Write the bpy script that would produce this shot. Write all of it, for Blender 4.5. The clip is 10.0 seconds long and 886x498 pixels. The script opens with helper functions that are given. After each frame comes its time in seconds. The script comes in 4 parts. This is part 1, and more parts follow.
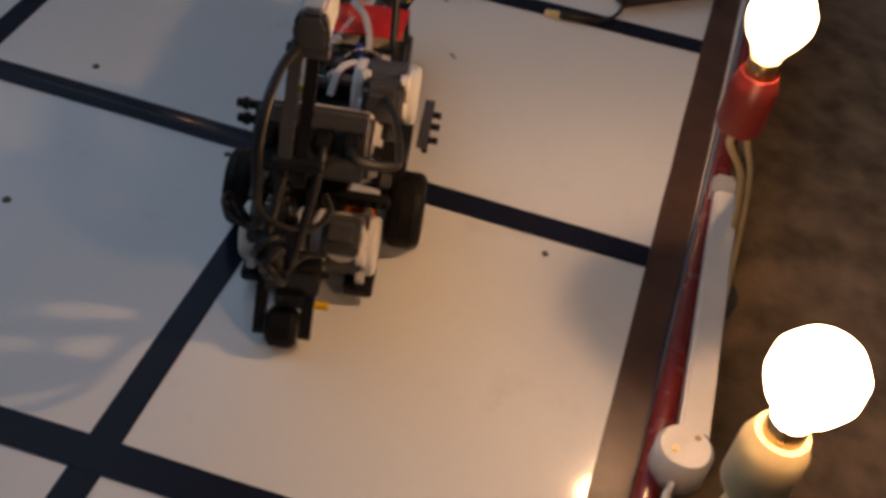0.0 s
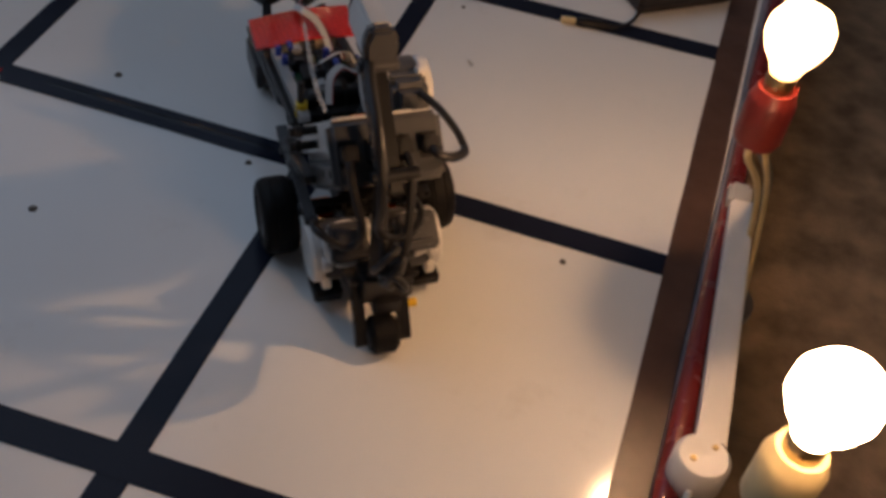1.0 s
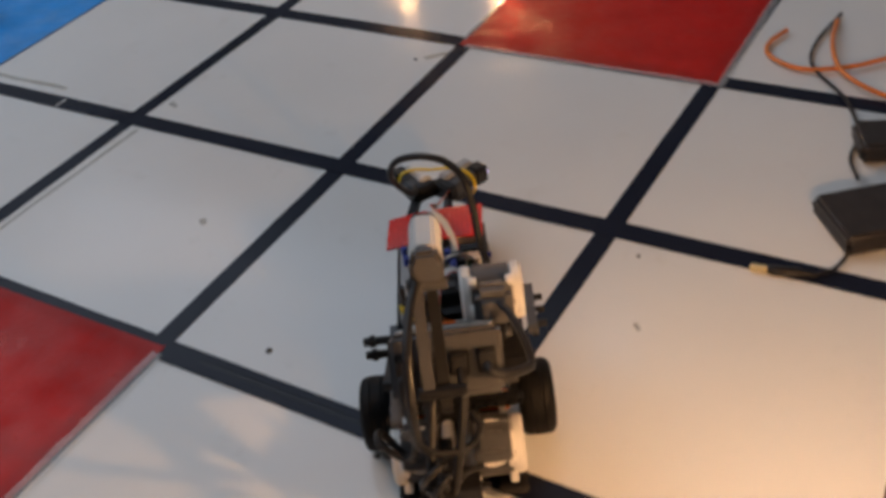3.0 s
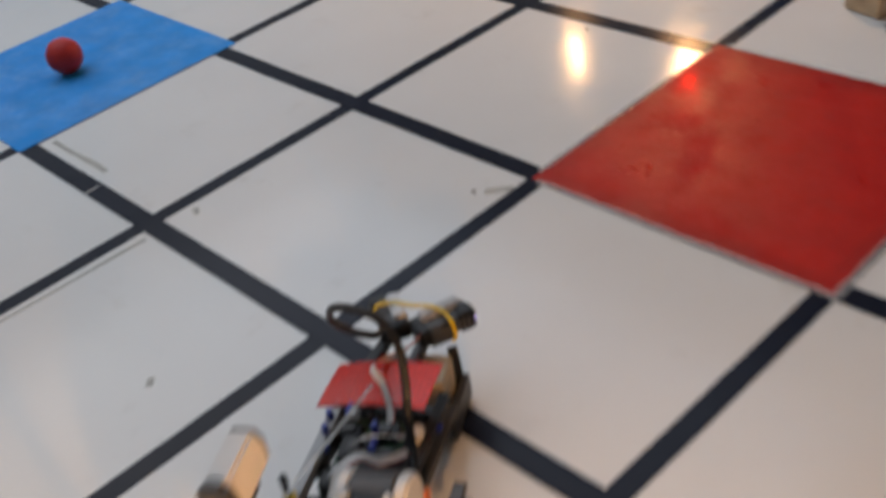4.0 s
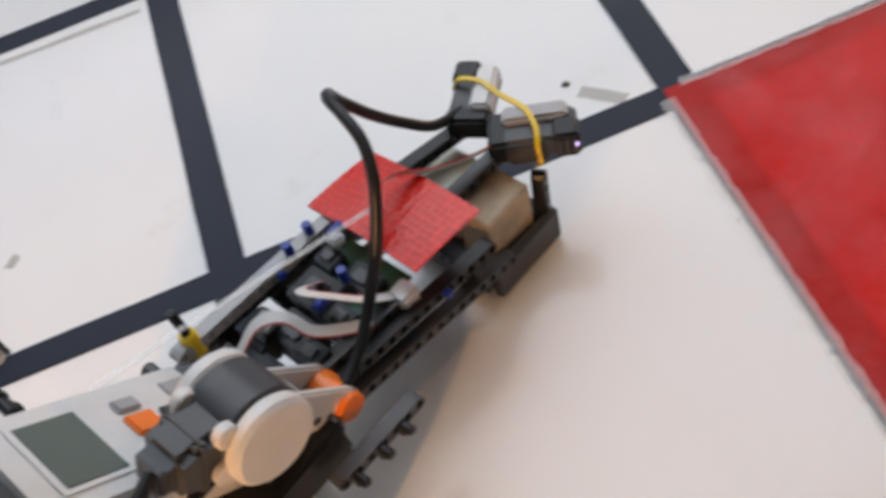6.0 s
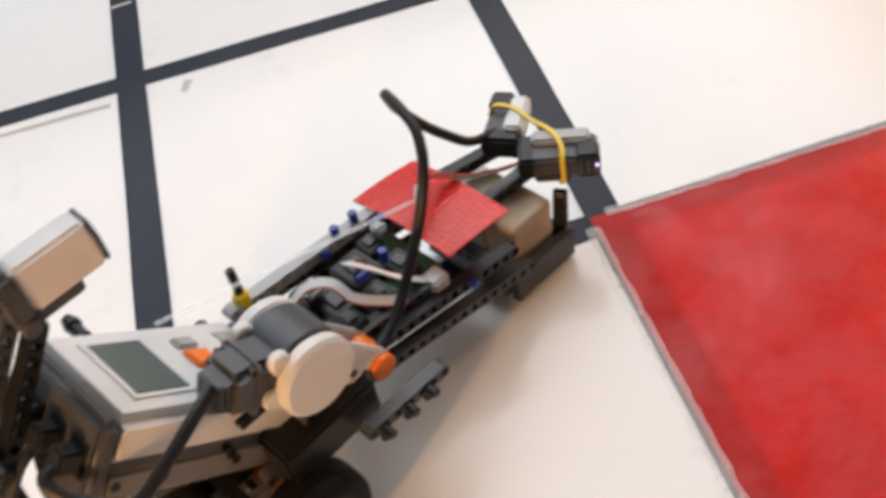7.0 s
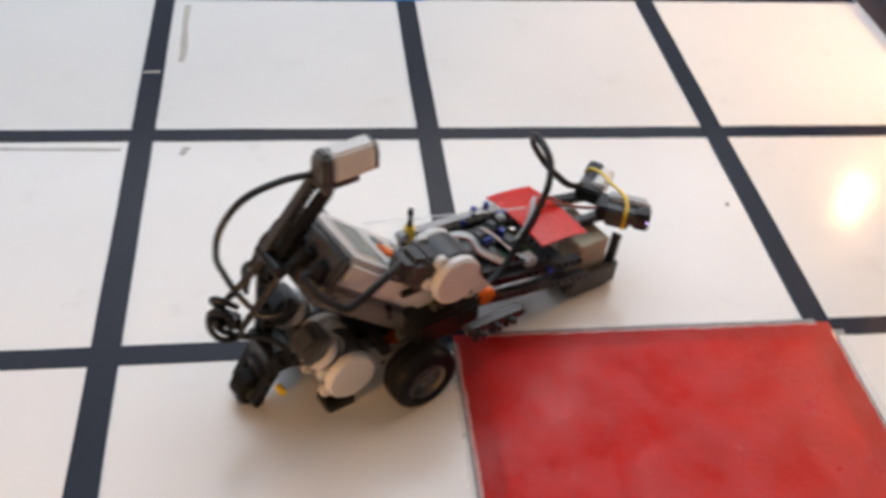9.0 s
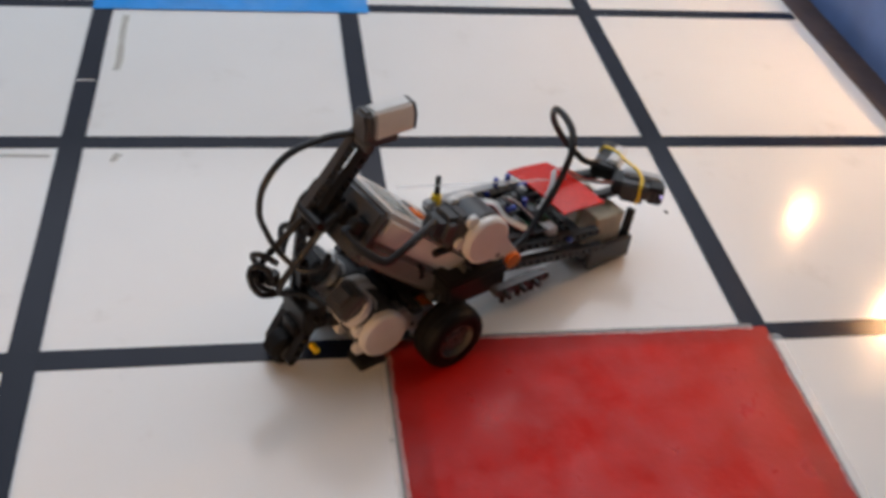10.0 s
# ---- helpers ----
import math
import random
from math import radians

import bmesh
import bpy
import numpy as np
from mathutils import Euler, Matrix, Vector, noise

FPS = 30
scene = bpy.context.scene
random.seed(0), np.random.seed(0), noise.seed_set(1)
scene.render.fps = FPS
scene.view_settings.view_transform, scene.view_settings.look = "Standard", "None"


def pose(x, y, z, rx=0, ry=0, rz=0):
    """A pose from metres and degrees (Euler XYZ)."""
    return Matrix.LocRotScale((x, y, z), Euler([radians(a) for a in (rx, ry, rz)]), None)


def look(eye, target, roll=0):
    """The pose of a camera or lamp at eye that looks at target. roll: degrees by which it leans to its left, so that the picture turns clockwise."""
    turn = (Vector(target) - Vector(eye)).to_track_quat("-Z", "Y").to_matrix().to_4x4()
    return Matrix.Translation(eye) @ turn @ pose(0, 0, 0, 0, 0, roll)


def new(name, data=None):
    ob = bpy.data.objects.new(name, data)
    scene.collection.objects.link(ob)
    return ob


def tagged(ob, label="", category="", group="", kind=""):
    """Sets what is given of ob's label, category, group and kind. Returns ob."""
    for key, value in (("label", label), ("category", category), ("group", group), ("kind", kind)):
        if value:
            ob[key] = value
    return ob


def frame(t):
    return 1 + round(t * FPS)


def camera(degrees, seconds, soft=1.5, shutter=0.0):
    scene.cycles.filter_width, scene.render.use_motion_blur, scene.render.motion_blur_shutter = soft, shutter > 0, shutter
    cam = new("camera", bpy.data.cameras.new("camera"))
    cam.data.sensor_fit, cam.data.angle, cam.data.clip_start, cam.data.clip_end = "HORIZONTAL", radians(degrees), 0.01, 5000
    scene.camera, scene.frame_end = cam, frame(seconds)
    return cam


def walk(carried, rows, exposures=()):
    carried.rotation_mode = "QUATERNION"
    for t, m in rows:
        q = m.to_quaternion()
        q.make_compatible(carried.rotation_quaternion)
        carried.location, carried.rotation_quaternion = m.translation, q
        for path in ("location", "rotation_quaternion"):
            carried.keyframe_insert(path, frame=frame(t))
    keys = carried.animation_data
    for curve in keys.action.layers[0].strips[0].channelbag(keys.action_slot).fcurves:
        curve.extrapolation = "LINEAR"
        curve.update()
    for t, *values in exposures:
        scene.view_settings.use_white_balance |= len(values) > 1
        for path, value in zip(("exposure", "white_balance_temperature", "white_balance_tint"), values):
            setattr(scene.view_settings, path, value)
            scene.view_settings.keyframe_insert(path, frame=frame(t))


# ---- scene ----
cam = camera(47.12, 10.0, soft=3.7, shutter=0.5)
PATH = [
    (0, (0.8248, -0.2681, 0.5306), (0.7002, 0.4242, -0.1801), 8.72),
    (0.5, (0.8175, -0.2705, 0.5318), (0.6993, 0.4224, -0.1794), 9.10),
    (1, (0.8165, -0.2691, 0.5439), (0.6844, 0.4163, -0.1722), 8.26),
    (1.3, (0.798, -0.279, 0.547), (0.488, 1.101, -0.868), 7.3),
    (1.5, (0.8142, -0.2702, 0.5563), (0.5965, 0.4143, -0.1394), 3.27),
    (1.8, (0.822, -0.276, 0.565), (0.233, 1.099, -0.764), 0.6),
    (2, (0.8435, -0.2604, 0.5695), (0.4907, 0.4151, -0.0780), -2.32),
    (2.5, (0.8735, -0.2025, 0.5709), (0.4673, 0.4652, -0.0530), -6.04),
    (2.7, (0.8748, -0.1652, 0.5806), (0.4687, 0.5049, -0.0407), -6.90),
    (3.8, (0.9362, 0.1735, 0.5765), (0.3260, 0.6999, -0.0156), -10.93),
    (4, (0.9020, 0.2653, 0.5615), (0.2689, 0.7681, -0.0271), -10.63),
    (4.2, (0.8534, 0.3621, 0.5635), (0.1955, 0.8273, -0.0288), -8.42),
    (4.5, (0.7824, 0.4225, 0.5474), (0.1014, 0.8093, -0.0744), -5.43),
    (5, (0.7222, 0.4967, 0.5191), (0.0343, 0.7031, -0.1767), -10.38),
    (5.3, (0.6838, 0.5586, 0.5096), (0.0218, 0.6518, -0.2341), -16.82),
    (5.5, (0.6727, 0.6125, 0.4994), (0.0347, 0.6397, -0.2702), -20.51),
    (5.8, (0.6879, 0.6769, 0.4731), (0.0641, 0.6858, -0.3084), -20.15),
    (6, (0.6845, 0.7147, 0.4592), (0.0826, 0.7279, -0.3392), -20.99),
    (6.2, (0.7045, 0.7342, 0.4611), (0.0858, 0.7670, -0.3239), -19.12),
    (7.3, (0.7151, 0.7480, 0.4760), (0.0266, 0.8040, -0.2470), -11.12),
    (7.5, (0.7146, 0.7580, 0.5095), (0.0241, 0.8114, -0.2119), -8.90),
    (7.8, (0.7413, 0.7715, 0.5375), (-0.0044, 0.8196, -0.1270), -6.88),
    (8, (0.7622, 0.7880, 0.5438), (0.0099, 0.8228, -0.1141), -6.43),
    (8.2, (0.7883, 0.7774, 0.5594), (0.0460, 0.8390, -0.1078), -3.37),
    (8.5, (0.8244, 0.7755, 0.5771), (0.0754, 0.8533, -0.0809), -0.89),
    (8.8, (0.8569, 0.7765, 0.5887), (0.1161, 0.8900, -0.0734), 2.39),
    (9, (0.8674, 0.7581, 0.6135), (0.1287, 0.8936, -0.0468), 5.68),
    (9.2, (0.879, 0.746, 0.603), (-0.638, 1.025, -0.671), 7.1),
    (9.5, (0.8751, 0.7632, 0.5895), (0.1028, 0.8969, -0.0316), 8.02),
    (10, (0.8768, 0.7870, 0.5862), (0.1202, 0.9568, -0.0453), 7.01),
]
EXPOSURES = [(0.0, -1.40, 6350, 10), (1.0, -1.40, 6350, 10), (1.5, -1.25, 6050, 10), (2.0, -0.84, 6900, 10), (2.5, -0.62, 7050, 10), (3.8, -0.27, 7600, 10), (4.5, 0.07, 7550, 10), (5.5, 0.36, 7350, 10), (6.2, 0.64, 7600, 10), (7.5, 0.91, 8200, 10), (8.2, 0.80, 7750, 10), (9.0, 0.57, 7600, 10), (9.5, 0.50, 7400, 10), (10.0, 0.22, 7450, 10)]
walk(cam, [(t, look(eye, target, roll)) for t, eye, target, roll in PATH], EXPOSURES)
# END_CAMERA

# ---- world and light ----
world = bpy.data.worlds.new("world")
scene.world = world
world.use_nodes = True
wn = world.node_tree
bg = wn.nodes["Background"]
sky = wn.nodes.new("ShaderNodeTexSky")
sky.sky_type, sky.sun_disc = "NISHITA", False
sky.sun_elevation, sky.sun_rotation = radians(40), radians(278)
wn.links.new(sky.outputs[0], bg.inputs[0])
bg.inputs[1].default_value = 0.08
# daylight lamp added in the unseen ceiling opening; direction set by shadows and sheen
daylight = new("added_daylight", bpy.data.lights.new("added_daylight", "AREA"))
daylight.data.shape, daylight.data.size, daylight.data.size_y = "RECTANGLE", 3.5, 4.3
daylight.data.energy, daylight.data.color = 92.0, (0.60, 0.755, 1.0)
daylight.matrix_world = pose(-2.0, 1.0, 2.68)

BULBS = [(0.897, 0.248, 0.245), (0.923, 0.0, 0.244), (-0.269, 1.600, 0.313), (-0.053, 1.651, 0.325)]


# ---- materials ----
def mat(name, color, rough=0.5, metal=0.0, var=0.12, scale=40.0, bump=0.0, bscale=200.0, spec=0.5, coat=0.0, emit=0.0):
    m = bpy.data.materials.new(name)
    m.use_nodes = True
    n, l = m.node_tree.nodes, m.node_tree.links
    b = n["Principled BSDF"]
    b.inputs["Metallic"].default_value = metal
    b.inputs["Specular IOR Level"].default_value = spec
    b.inputs["Coat Weight"].default_value = coat
    tc = n.new("ShaderNodeTexCoord")
    a = n.new("ShaderNodeTexNoise")
    a.inputs["Scale"].default_value, a.inputs["Detail"].default_value = scale, 6
    l.new(tc.outputs["Object"], a.inputs["Vector"])
    r = n.new("ShaderNodeMapRange")
    r.inputs["From Min"].default_value, r.inputs["From Max"].default_value = 0.3, 0.7
    r.inputs["To Min"].default_value, r.inputs["To Max"].default_value = 1 - var, 1 + var
    l.new(a.outputs["Fac"], r.inputs["Value"])
    mx = n.new("ShaderNodeVectorMath")
    mx.operation = "SCALE"
    mx.inputs[0].default_value = color
    l.new(r.outputs[0], mx.inputs["Scale"])
    l.new(mx.outputs[0], b.inputs["Base Color"])
    rr = n.new("ShaderNodeMapRange")
    rr.inputs["To Min"].default_value, rr.inputs["To Max"].default_value = max(0.02, rough - 0.1), rough + 0.1
    a2 = n.new("ShaderNodeTexNoise")
    a2.inputs["Scale"].default_value = scale * 4.3
    l.new(tc.outputs["Object"], a2.inputs["Vector"])
    l.new(a2.outputs["Fac"], rr.inputs["Value"])
    l.new(rr.outputs[0], b.inputs["Roughness"])
    if bump:
        bp = n.new("ShaderNodeBump")
        bp.inputs["Strength"].default_value, bp.inputs["Distance"].default_value = bump, 0.002
        a3 = n.new("ShaderNodeTexNoise")
        a3.inputs["Scale"].default_value = bscale
        l.new(tc.outputs["Object"], a3.inputs["Vector"])
        l.new(a3.outputs["Fac"], bp.inputs["Height"])
        l.new(bp.outputs[0], b.inputs["Normal"])
    if emit:
        b.inputs["Emission Color"].default_value = (*color, 1)
        b.inputs["Emission Strength"].default_value = emit
    return m


def board_mat():
    # white laminate: faint smudges, scuffs and a slightly wavy gloss
    m = mat("white_laminate", (0.72, 0.72, 0.70), 0.15, 0, 0.03, 5.0, 0.2, 9.0, 0.45)
    n, l = m.node_tree.nodes, m.node_tree.links
    b = n["Principled BSDF"]
    tc = n.new("ShaderNodeTexCoord")
    sm = n.new("ShaderNodeTexNoise")
    sm.inputs["Scale"].default_value, sm.inputs["Detail"].default_value, sm.inputs["Roughness"].default_value = 11, 8, 0.7
    l.new(tc.outputs["Object"], sm.inputs["Vector"])
    r = n.new("ShaderNodeMapRange")
    r.inputs["From Min"].default_value, r.inputs["From Max"].default_value = 0.59, 0.74
    l.new(sm.outputs["Fac"], r.inputs["Value"])
    mix = n.new("ShaderNodeMix")
    mix.data_type = "RGBA"
    old = b.inputs["Base Color"].links[0].from_socket
    k = n.new("ShaderNodeMath")
    k.operation = "MULTIPLY"
    k.inputs[1].default_value = 0.27
    l.new(r.outputs[0], k.inputs[0])
    l.new(k.outputs[0], mix.inputs["Factor"])
    l.new(old, mix.inputs["A"])
    mix.inputs["B"].default_value = (0.42, 0.38, 0.32, 1)
    l.new(mix.outputs["Result"], b.inputs["Base Color"])
    return m


def film_mat(name, color, through_part, rough, bump, bscale):
    # coloured film that lets the tape under it show as a darker band
    m = mat(name, color, rough, 0, 0.10, 25.0, bump, bscale)
    n, l = m.node_tree.nodes, m.node_tree.links
    out = n["Material Output"]
    tr = n.new("ShaderNodeBsdfTransparent")
    b = n["Principled BSDF"]
    tc = n.new("ShaderNodeTexCoord")
    hz = n.new("ShaderNodeTexNoise")
    hz.inputs["Scale"].default_value, hz.inputs["Detail"].default_value, hz.inputs["Roughness"].default_value = 14, 9, 0.75
    l.new(tc.outputs["Object"], hz.inputs["Vector"])
    hr = n.new("ShaderNodeMapRange")
    hr.inputs["From Min"].default_value, hr.inputs["From Max"].default_value = 0.35, 0.65
    hr.inputs["To Min"].default_value, hr.inputs["To Max"].default_value = rough * 0.6, rough * 2.0
    l.new(hz.outputs["Fac"], hr.inputs["Value"])
    l.new(hr.outputs[0], b.inputs["Roughness"])
    tr.inputs[0].default_value = (*[min(1, c * 1.6) ** 0.5 for c in color], 1)
    mix = n.new("ShaderNodeMixShader")
    mix.inputs[0].default_value = through_part
    l.new(n["Principled BSDF"].outputs[0], mix.inputs[1])
    l.new(tr.outputs[0], mix.inputs[2])
    l.new(mix.outputs[0], out.inputs[0])
    return m


def clear_mat(name, color, amount, rough):
    m = mat(name, color, rough, 0, 0.1, 60.0, 0.6, 120.0)
    n, l = m.node_tree.nodes, m.node_tree.links
    tr = n.new("ShaderNodeBsdfTransparent")
    mix = n.new("ShaderNodeMixShader")
    mix.inputs[0].default_value = amount
    l.new(n["Principled BSDF"].outputs[0], mix.inputs[1])
    l.new(tr.outputs[0], mix.inputs[2])
    l.new(mix.outputs[0], n["Material Output"].inputs[0])
    return m


def glow_mat(name, color, strength):
    m = bpy.data.materials.new(name)
    m.use_nodes = True
    b = m.node_tree.nodes["Principled BSDF"]
    b.inputs["Base Color"].default_value = (0.9, 0.9, 0.9, 1)
    b.inputs["Emission Color"].default_value = (*color, 1)
    b.inputs["Emission Strength"].default_value = strength
    return m


M_BOARD = board_mat()
M_TAPE = mat("black_tape", (0.012, 0.015, 0.027), 0.20, 0, 0.15, 7, 0.03, 22, 0.11)
M_BORDER = mat("border_tape", (0.075, 0.040, 0.028), 0.4, 0, 0.3, 30, 0.3, 60)
M_RED = film_mat("red_film", (0.66, 0.017, 0.010), 0.57, 0.36, 0.40, 150)
M_RED.node_tree.nodes["Principled BSDF"].inputs["Specular IOR Level"].default_value = 0.62
M_BLUE = film_mat("blue_film", (0.001, 0.27, 0.72), 0.03, 0.5, 0.15, 30)
M_CLEAR = clear_mat("clear_tape", (0.85, 0.85, 0.84), 0.72, 0.1)
M_WALLBLUE = mat("blue_paint", (0.13, 0.24, 0.52), 0.35, 0, 0.15, 12, 0.1, 40)
M_STRAP = clear_mat("clear_strap_tape", (0.88, 0.88, 0.86), 0.78, 0.08)
M_WRINKLE = mat("raised_black_tape", (0.012, 0.014, 0.020), 0.12, 0, 0.15, 30, 0.1, 60, 0.16)
M_EDGE = mat("blue_grey_edge_paint", (0.16, 0.17, 0.21), 0.45, 0, 0.25, 30, 0.2, 60)
M_REDPAINT = mat("red_gloss_paint", (0.13, 0.013, 0.012), 0.25, 0, 0.2, 20, 0.15, 50)
M_GROUND = mat("dark_brown_carpet", (0.19, 0.135, 0.085), 0.9, 0, 0.5, 25, 0.8, 300)
M_ROOM = mat("plaster", (0.74, 0.74, 0.72), 0.8, 0, 0.06, 3, 0.2, 30)
M_WHITE = mat("toy_white_plastic", (0.66, 0.64, 0.61), 0.32, 0, 0.05, 60, 0.05, 300)
M_LGREY = mat("toy_light_grey_plastic", (0.34, 0.34, 0.34), 0.35, 0, 0.08, 60)
M_BASE = mat("brick_underside_grey", (0.14, 0.135, 0.13), 0.4, 0, 0.1, 60)
M_DGREY = mat("toy_dark_grey_plastic", (0.055, 0.055, 0.058), 0.4, 0, 0.12, 60, 0, 1, 0.4)
M_BLACK = mat("toy_black_plastic", (0.012, 0.012, 0.013), 0.36, 0, 0.2, 60, 0, 1, 0.25)
M_RUBBER = mat("tyre_rubber", (0.006, 0.0058, 0.006), 0.55, 0, 0.25, 80, 0.2, 400, 0.14)
M_CABLE = mat("cable_sheath", (0.014, 0.014, 0.015), 0.4, 0, 0.2, 60, 0, 1, 0.3)
M_ORANGE = mat("orange_plastic", (0.85, 0.18, 0.02), 0.35, 0, 0.08, 60)
M_YELLOW = mat("yellow_plastic", (0.78, 0.52, 0.02), 0.4, 0, 0.08, 60)
M_BLUEPIN = mat("blue_plastic", (0.010, 0.035, 0.30), 0.35, 0, 0.1, 60)
M_SCREEN = mat("lcd_glass", (0.10, 0.12, 0.10), 0.08, 0, 0.06, 30, 0, 1, 0.6)


def prism_mat():
    # prismatic reflector: small cells, each tilted its own way, under a glossy skin
    m = film_mat("red_reflector", (0.60, 0.008, 0.008), 0.14, 0.16, 0.9, 330)
    n, l = m.node_tree.nodes, m.node_tree.links
    b = n["Principled BSDF"]
    b.inputs["Specular IOR Level"].default_value = 0.4
    tc = n.new("ShaderNodeTexCoord")
    cell = n.new("ShaderNodeTexVoronoi")
    cell.voronoi_dimensions = "2D"
    cell.inputs["Scale"].default_value, cell.inputs["Randomness"].default_value = 240.0, 0.45
    l.new(tc.outputs["Object"], cell.inputs["Vector"])
    bp = n.new("ShaderNodeBump")
    bp.inputs["Strength"].default_value, bp.inputs["Distance"].default_value = 0.4, 0.0012
    l.new(cell.outputs["Distance"], bp.inputs["Height"])
    l.new(bp.outputs[0], b.inputs["Normal"])
    mix = n.new("ShaderNodeMix")
    mix.data_type = "RGBA"
    mix.inputs["A"].default_value, mix.inputs["B"].default_value = (0.62, 0.014, 0.010, 1), (0.90, 0.035, 0.022, 1)
    edge = n.new("ShaderNodeMapRange")
    edge.inputs["From Max"].default_value = 0.75
    l.new(cell.outputs["Distance"], edge.inputs["Value"])
    l.new(edge.outputs[0], mix.inputs["Factor"])
    l.new(mix.outputs["Result"], b.inputs["Base Color"])
    return m


M_CARD = prism_mat()
M_RIBBON = mat("ribbon_cable", (0.68, 0.66, 0.63), 0.5, 0, 0.05, 60)
M_STRIPE = mat("ribbon_red_edge", (0.45, 0.05, 0.04), 0.5)
M_WOOD = mat("pale_wood", (0.45, 0.36, 0.24), 0.6, 0, 0.3, 40, 0.2, 120)
M_OLIVE = mat("clear_olive_block", (0.44, 0.43, 0.33), 0.25, 0, 0.2, 30)
M_BOARDPCB = mat("green_circuit_board", (0.02, 0.09, 0.04), 0.4, 0, 0.3, 80)
M_HUB = mat("wheel_hub_grey", (0.11, 0.105, 0.10), 0.4, 0, 0.1, 60)
M_TRUNK = mat("cream_plastic", (0.62, 0.60, 0.57), 0.4, 0, 0.06, 30)
M_SLEEVE = mat("yellowed_wire", (0.55, 0.45, 0.24), 0.45, 0, 0.15, 40)
M_HOLDER = mat("red_bakelite", (0.17, 0.018, 0.015), 0.4, 0, 0.12, 40)
M_BRASS = mat("brass_cap", (0.55, 0.42, 0.2), 0.3, 1.0, 0.1, 60)
M_GLOW = glow_mat("lit_bulb_glass", (1.0, 0.565, 0.285), 195.0)
M_GLOW_DIM = glow_mat("dimmer_bulb_glass", (1.0, 0.58, 0.31), 700.0)
M_GLOW_BRIGHT = glow_mat("brighter_bulb_glass", (1.0, 0.58, 0.31), 3400.0)
M_GLOW_CORE = glow_mat("clear_bulb_core", (1.0, 0.565, 0.285), 4000.0)
M_ENVELOPE = clear_mat("clear_bulb_glass", (0.9, 0.86, 0.78), 0.88, 0.08)
# clear glass given its own emission, in place of glare round the filament
M_GLOWGLASS = clear_mat("self_glowing_clear_glass", (0.9, 0.86, 0.78), 0.86, 0.08)
lit = M_GLOWGLASS.node_tree.nodes["Principled BSDF"]
lit.inputs["Emission Color"].default_value = (1.0, 0.56, 0.25, 1)
lit.inputs["Emission Strength"].default_value = 45.0
M_ADAPTER = mat("adapter_black_plastic", (0.030, 0.026, 0.025), 0.45, 0, 0.2, 60, 0.1, 500, 0.3)
M_BALL = mat("red_foam_ball", (0.50, 0.02, 0.015), 0.6, 0, 0.12, 50, 0.3, 200)
M_ORCABLE = mat("orange_cable_sheath", (0.75, 0.20, 0.03), 0.4, 0, 0.1, 50)
M_DIRT = mat("dirt", (0.10, 0.085, 0.07), 0.8, 0, 0.3, 200)
M_GLUE = clear_mat("old_glue_stain", (0.46, 0.42, 0.32), 0.77, 0.4)
M_LED = glow_mat("status_led", (0.4, 0.3, 1.0), 1.5)


# ---- mesh helpers ----
def mesh_of(name, bm, material, smooth=False):
    me = bpy.data.meshes.new(name)
    bmesh.ops.recalc_face_normals(bm, faces=bm.faces[:])
    bm.to_mesh(me)
    bm.free()
    for q in material if isinstance(material, (list, tuple)) else [material]:
        me.materials.append(q)
    if smooth:
        for f in me.polygons:
            f.use_smooth = True
        me.set_sharp_from_angle(angle=radians(38))
    return me


def thing(name, label="", category="", group="", kind="", m=None):
    ob = new(name)
    if m is not None:
        ob.matrix_world = m
    return tagged(ob, label, category, group, kind)


def part(name, bm, material, parent, label="", smooth=True):
    ob = new(name, mesh_of(name, bm, material, smooth))
    ob.parent = parent
    return tagged(ob, label)


def solo(name, bm, material, label, category, group="", kind="", smooth=True):
    return tagged(new(name, mesh_of(name, bm, material, smooth)), label, category, group, kind)


def merge(bm, other):
    me = bpy.data.meshes.new("tmp")
    other.to_mesh(me)
    bm.from_mesh(me)
    bpy.data.meshes.remove(me)
    other.free()
    return bm


def block(x0, x1, y0, y1, z0, z1, bev=0.0006, m=None, seg=2):
    bm = bmesh.new()
    bmesh.ops.create_cube(bm, size=1, matrix=Matrix.LocRotScale(((x0 + x1) / 2, (y0 + y1) / 2, (z0 + z1) / 2), None, (x1 - x0, y1 - y0, z1 - z0)))
    if bev:
        bmesh.ops.bevel(bm, geom=bm.edges[:], offset=bev, segments=seg, affect="EDGES", clamp_overlap=True)
    if m is not None:
        bmesh.ops.transform(bm, matrix=m, verts=bm.verts[:])
    return bm


def lathe(profile, axis="x", seg=28, m=None, caps=True):
    """A solid of revolution; profile rows (along the axis, radius)."""
    bm = bmesh.new()
    rings = []
    for a, r in profile:
        ring = []
        for i in range(seg):
            c, s = math.cos(2 * math.pi * i / seg) * r, math.sin(2 * math.pi * i / seg) * r
            ring.append(bm.verts.new({"x": (a, c, s), "y": (c, a, s), "z": (c, s, a)}[axis]))
        rings.append(ring)
    for p, q in zip(rings, rings[1:]):
        for i in range(seg):
            bm.faces.new((p[i], p[(i + 1) % seg], q[(i + 1) % seg], q[i]))
    if caps:
        bm.faces.new(rings[0]), bm.faces.new(rings[-1])
    if m is not None:
        bmesh.ops.transform(bm, matrix=m, verts=bm.verts[:])
    return bm


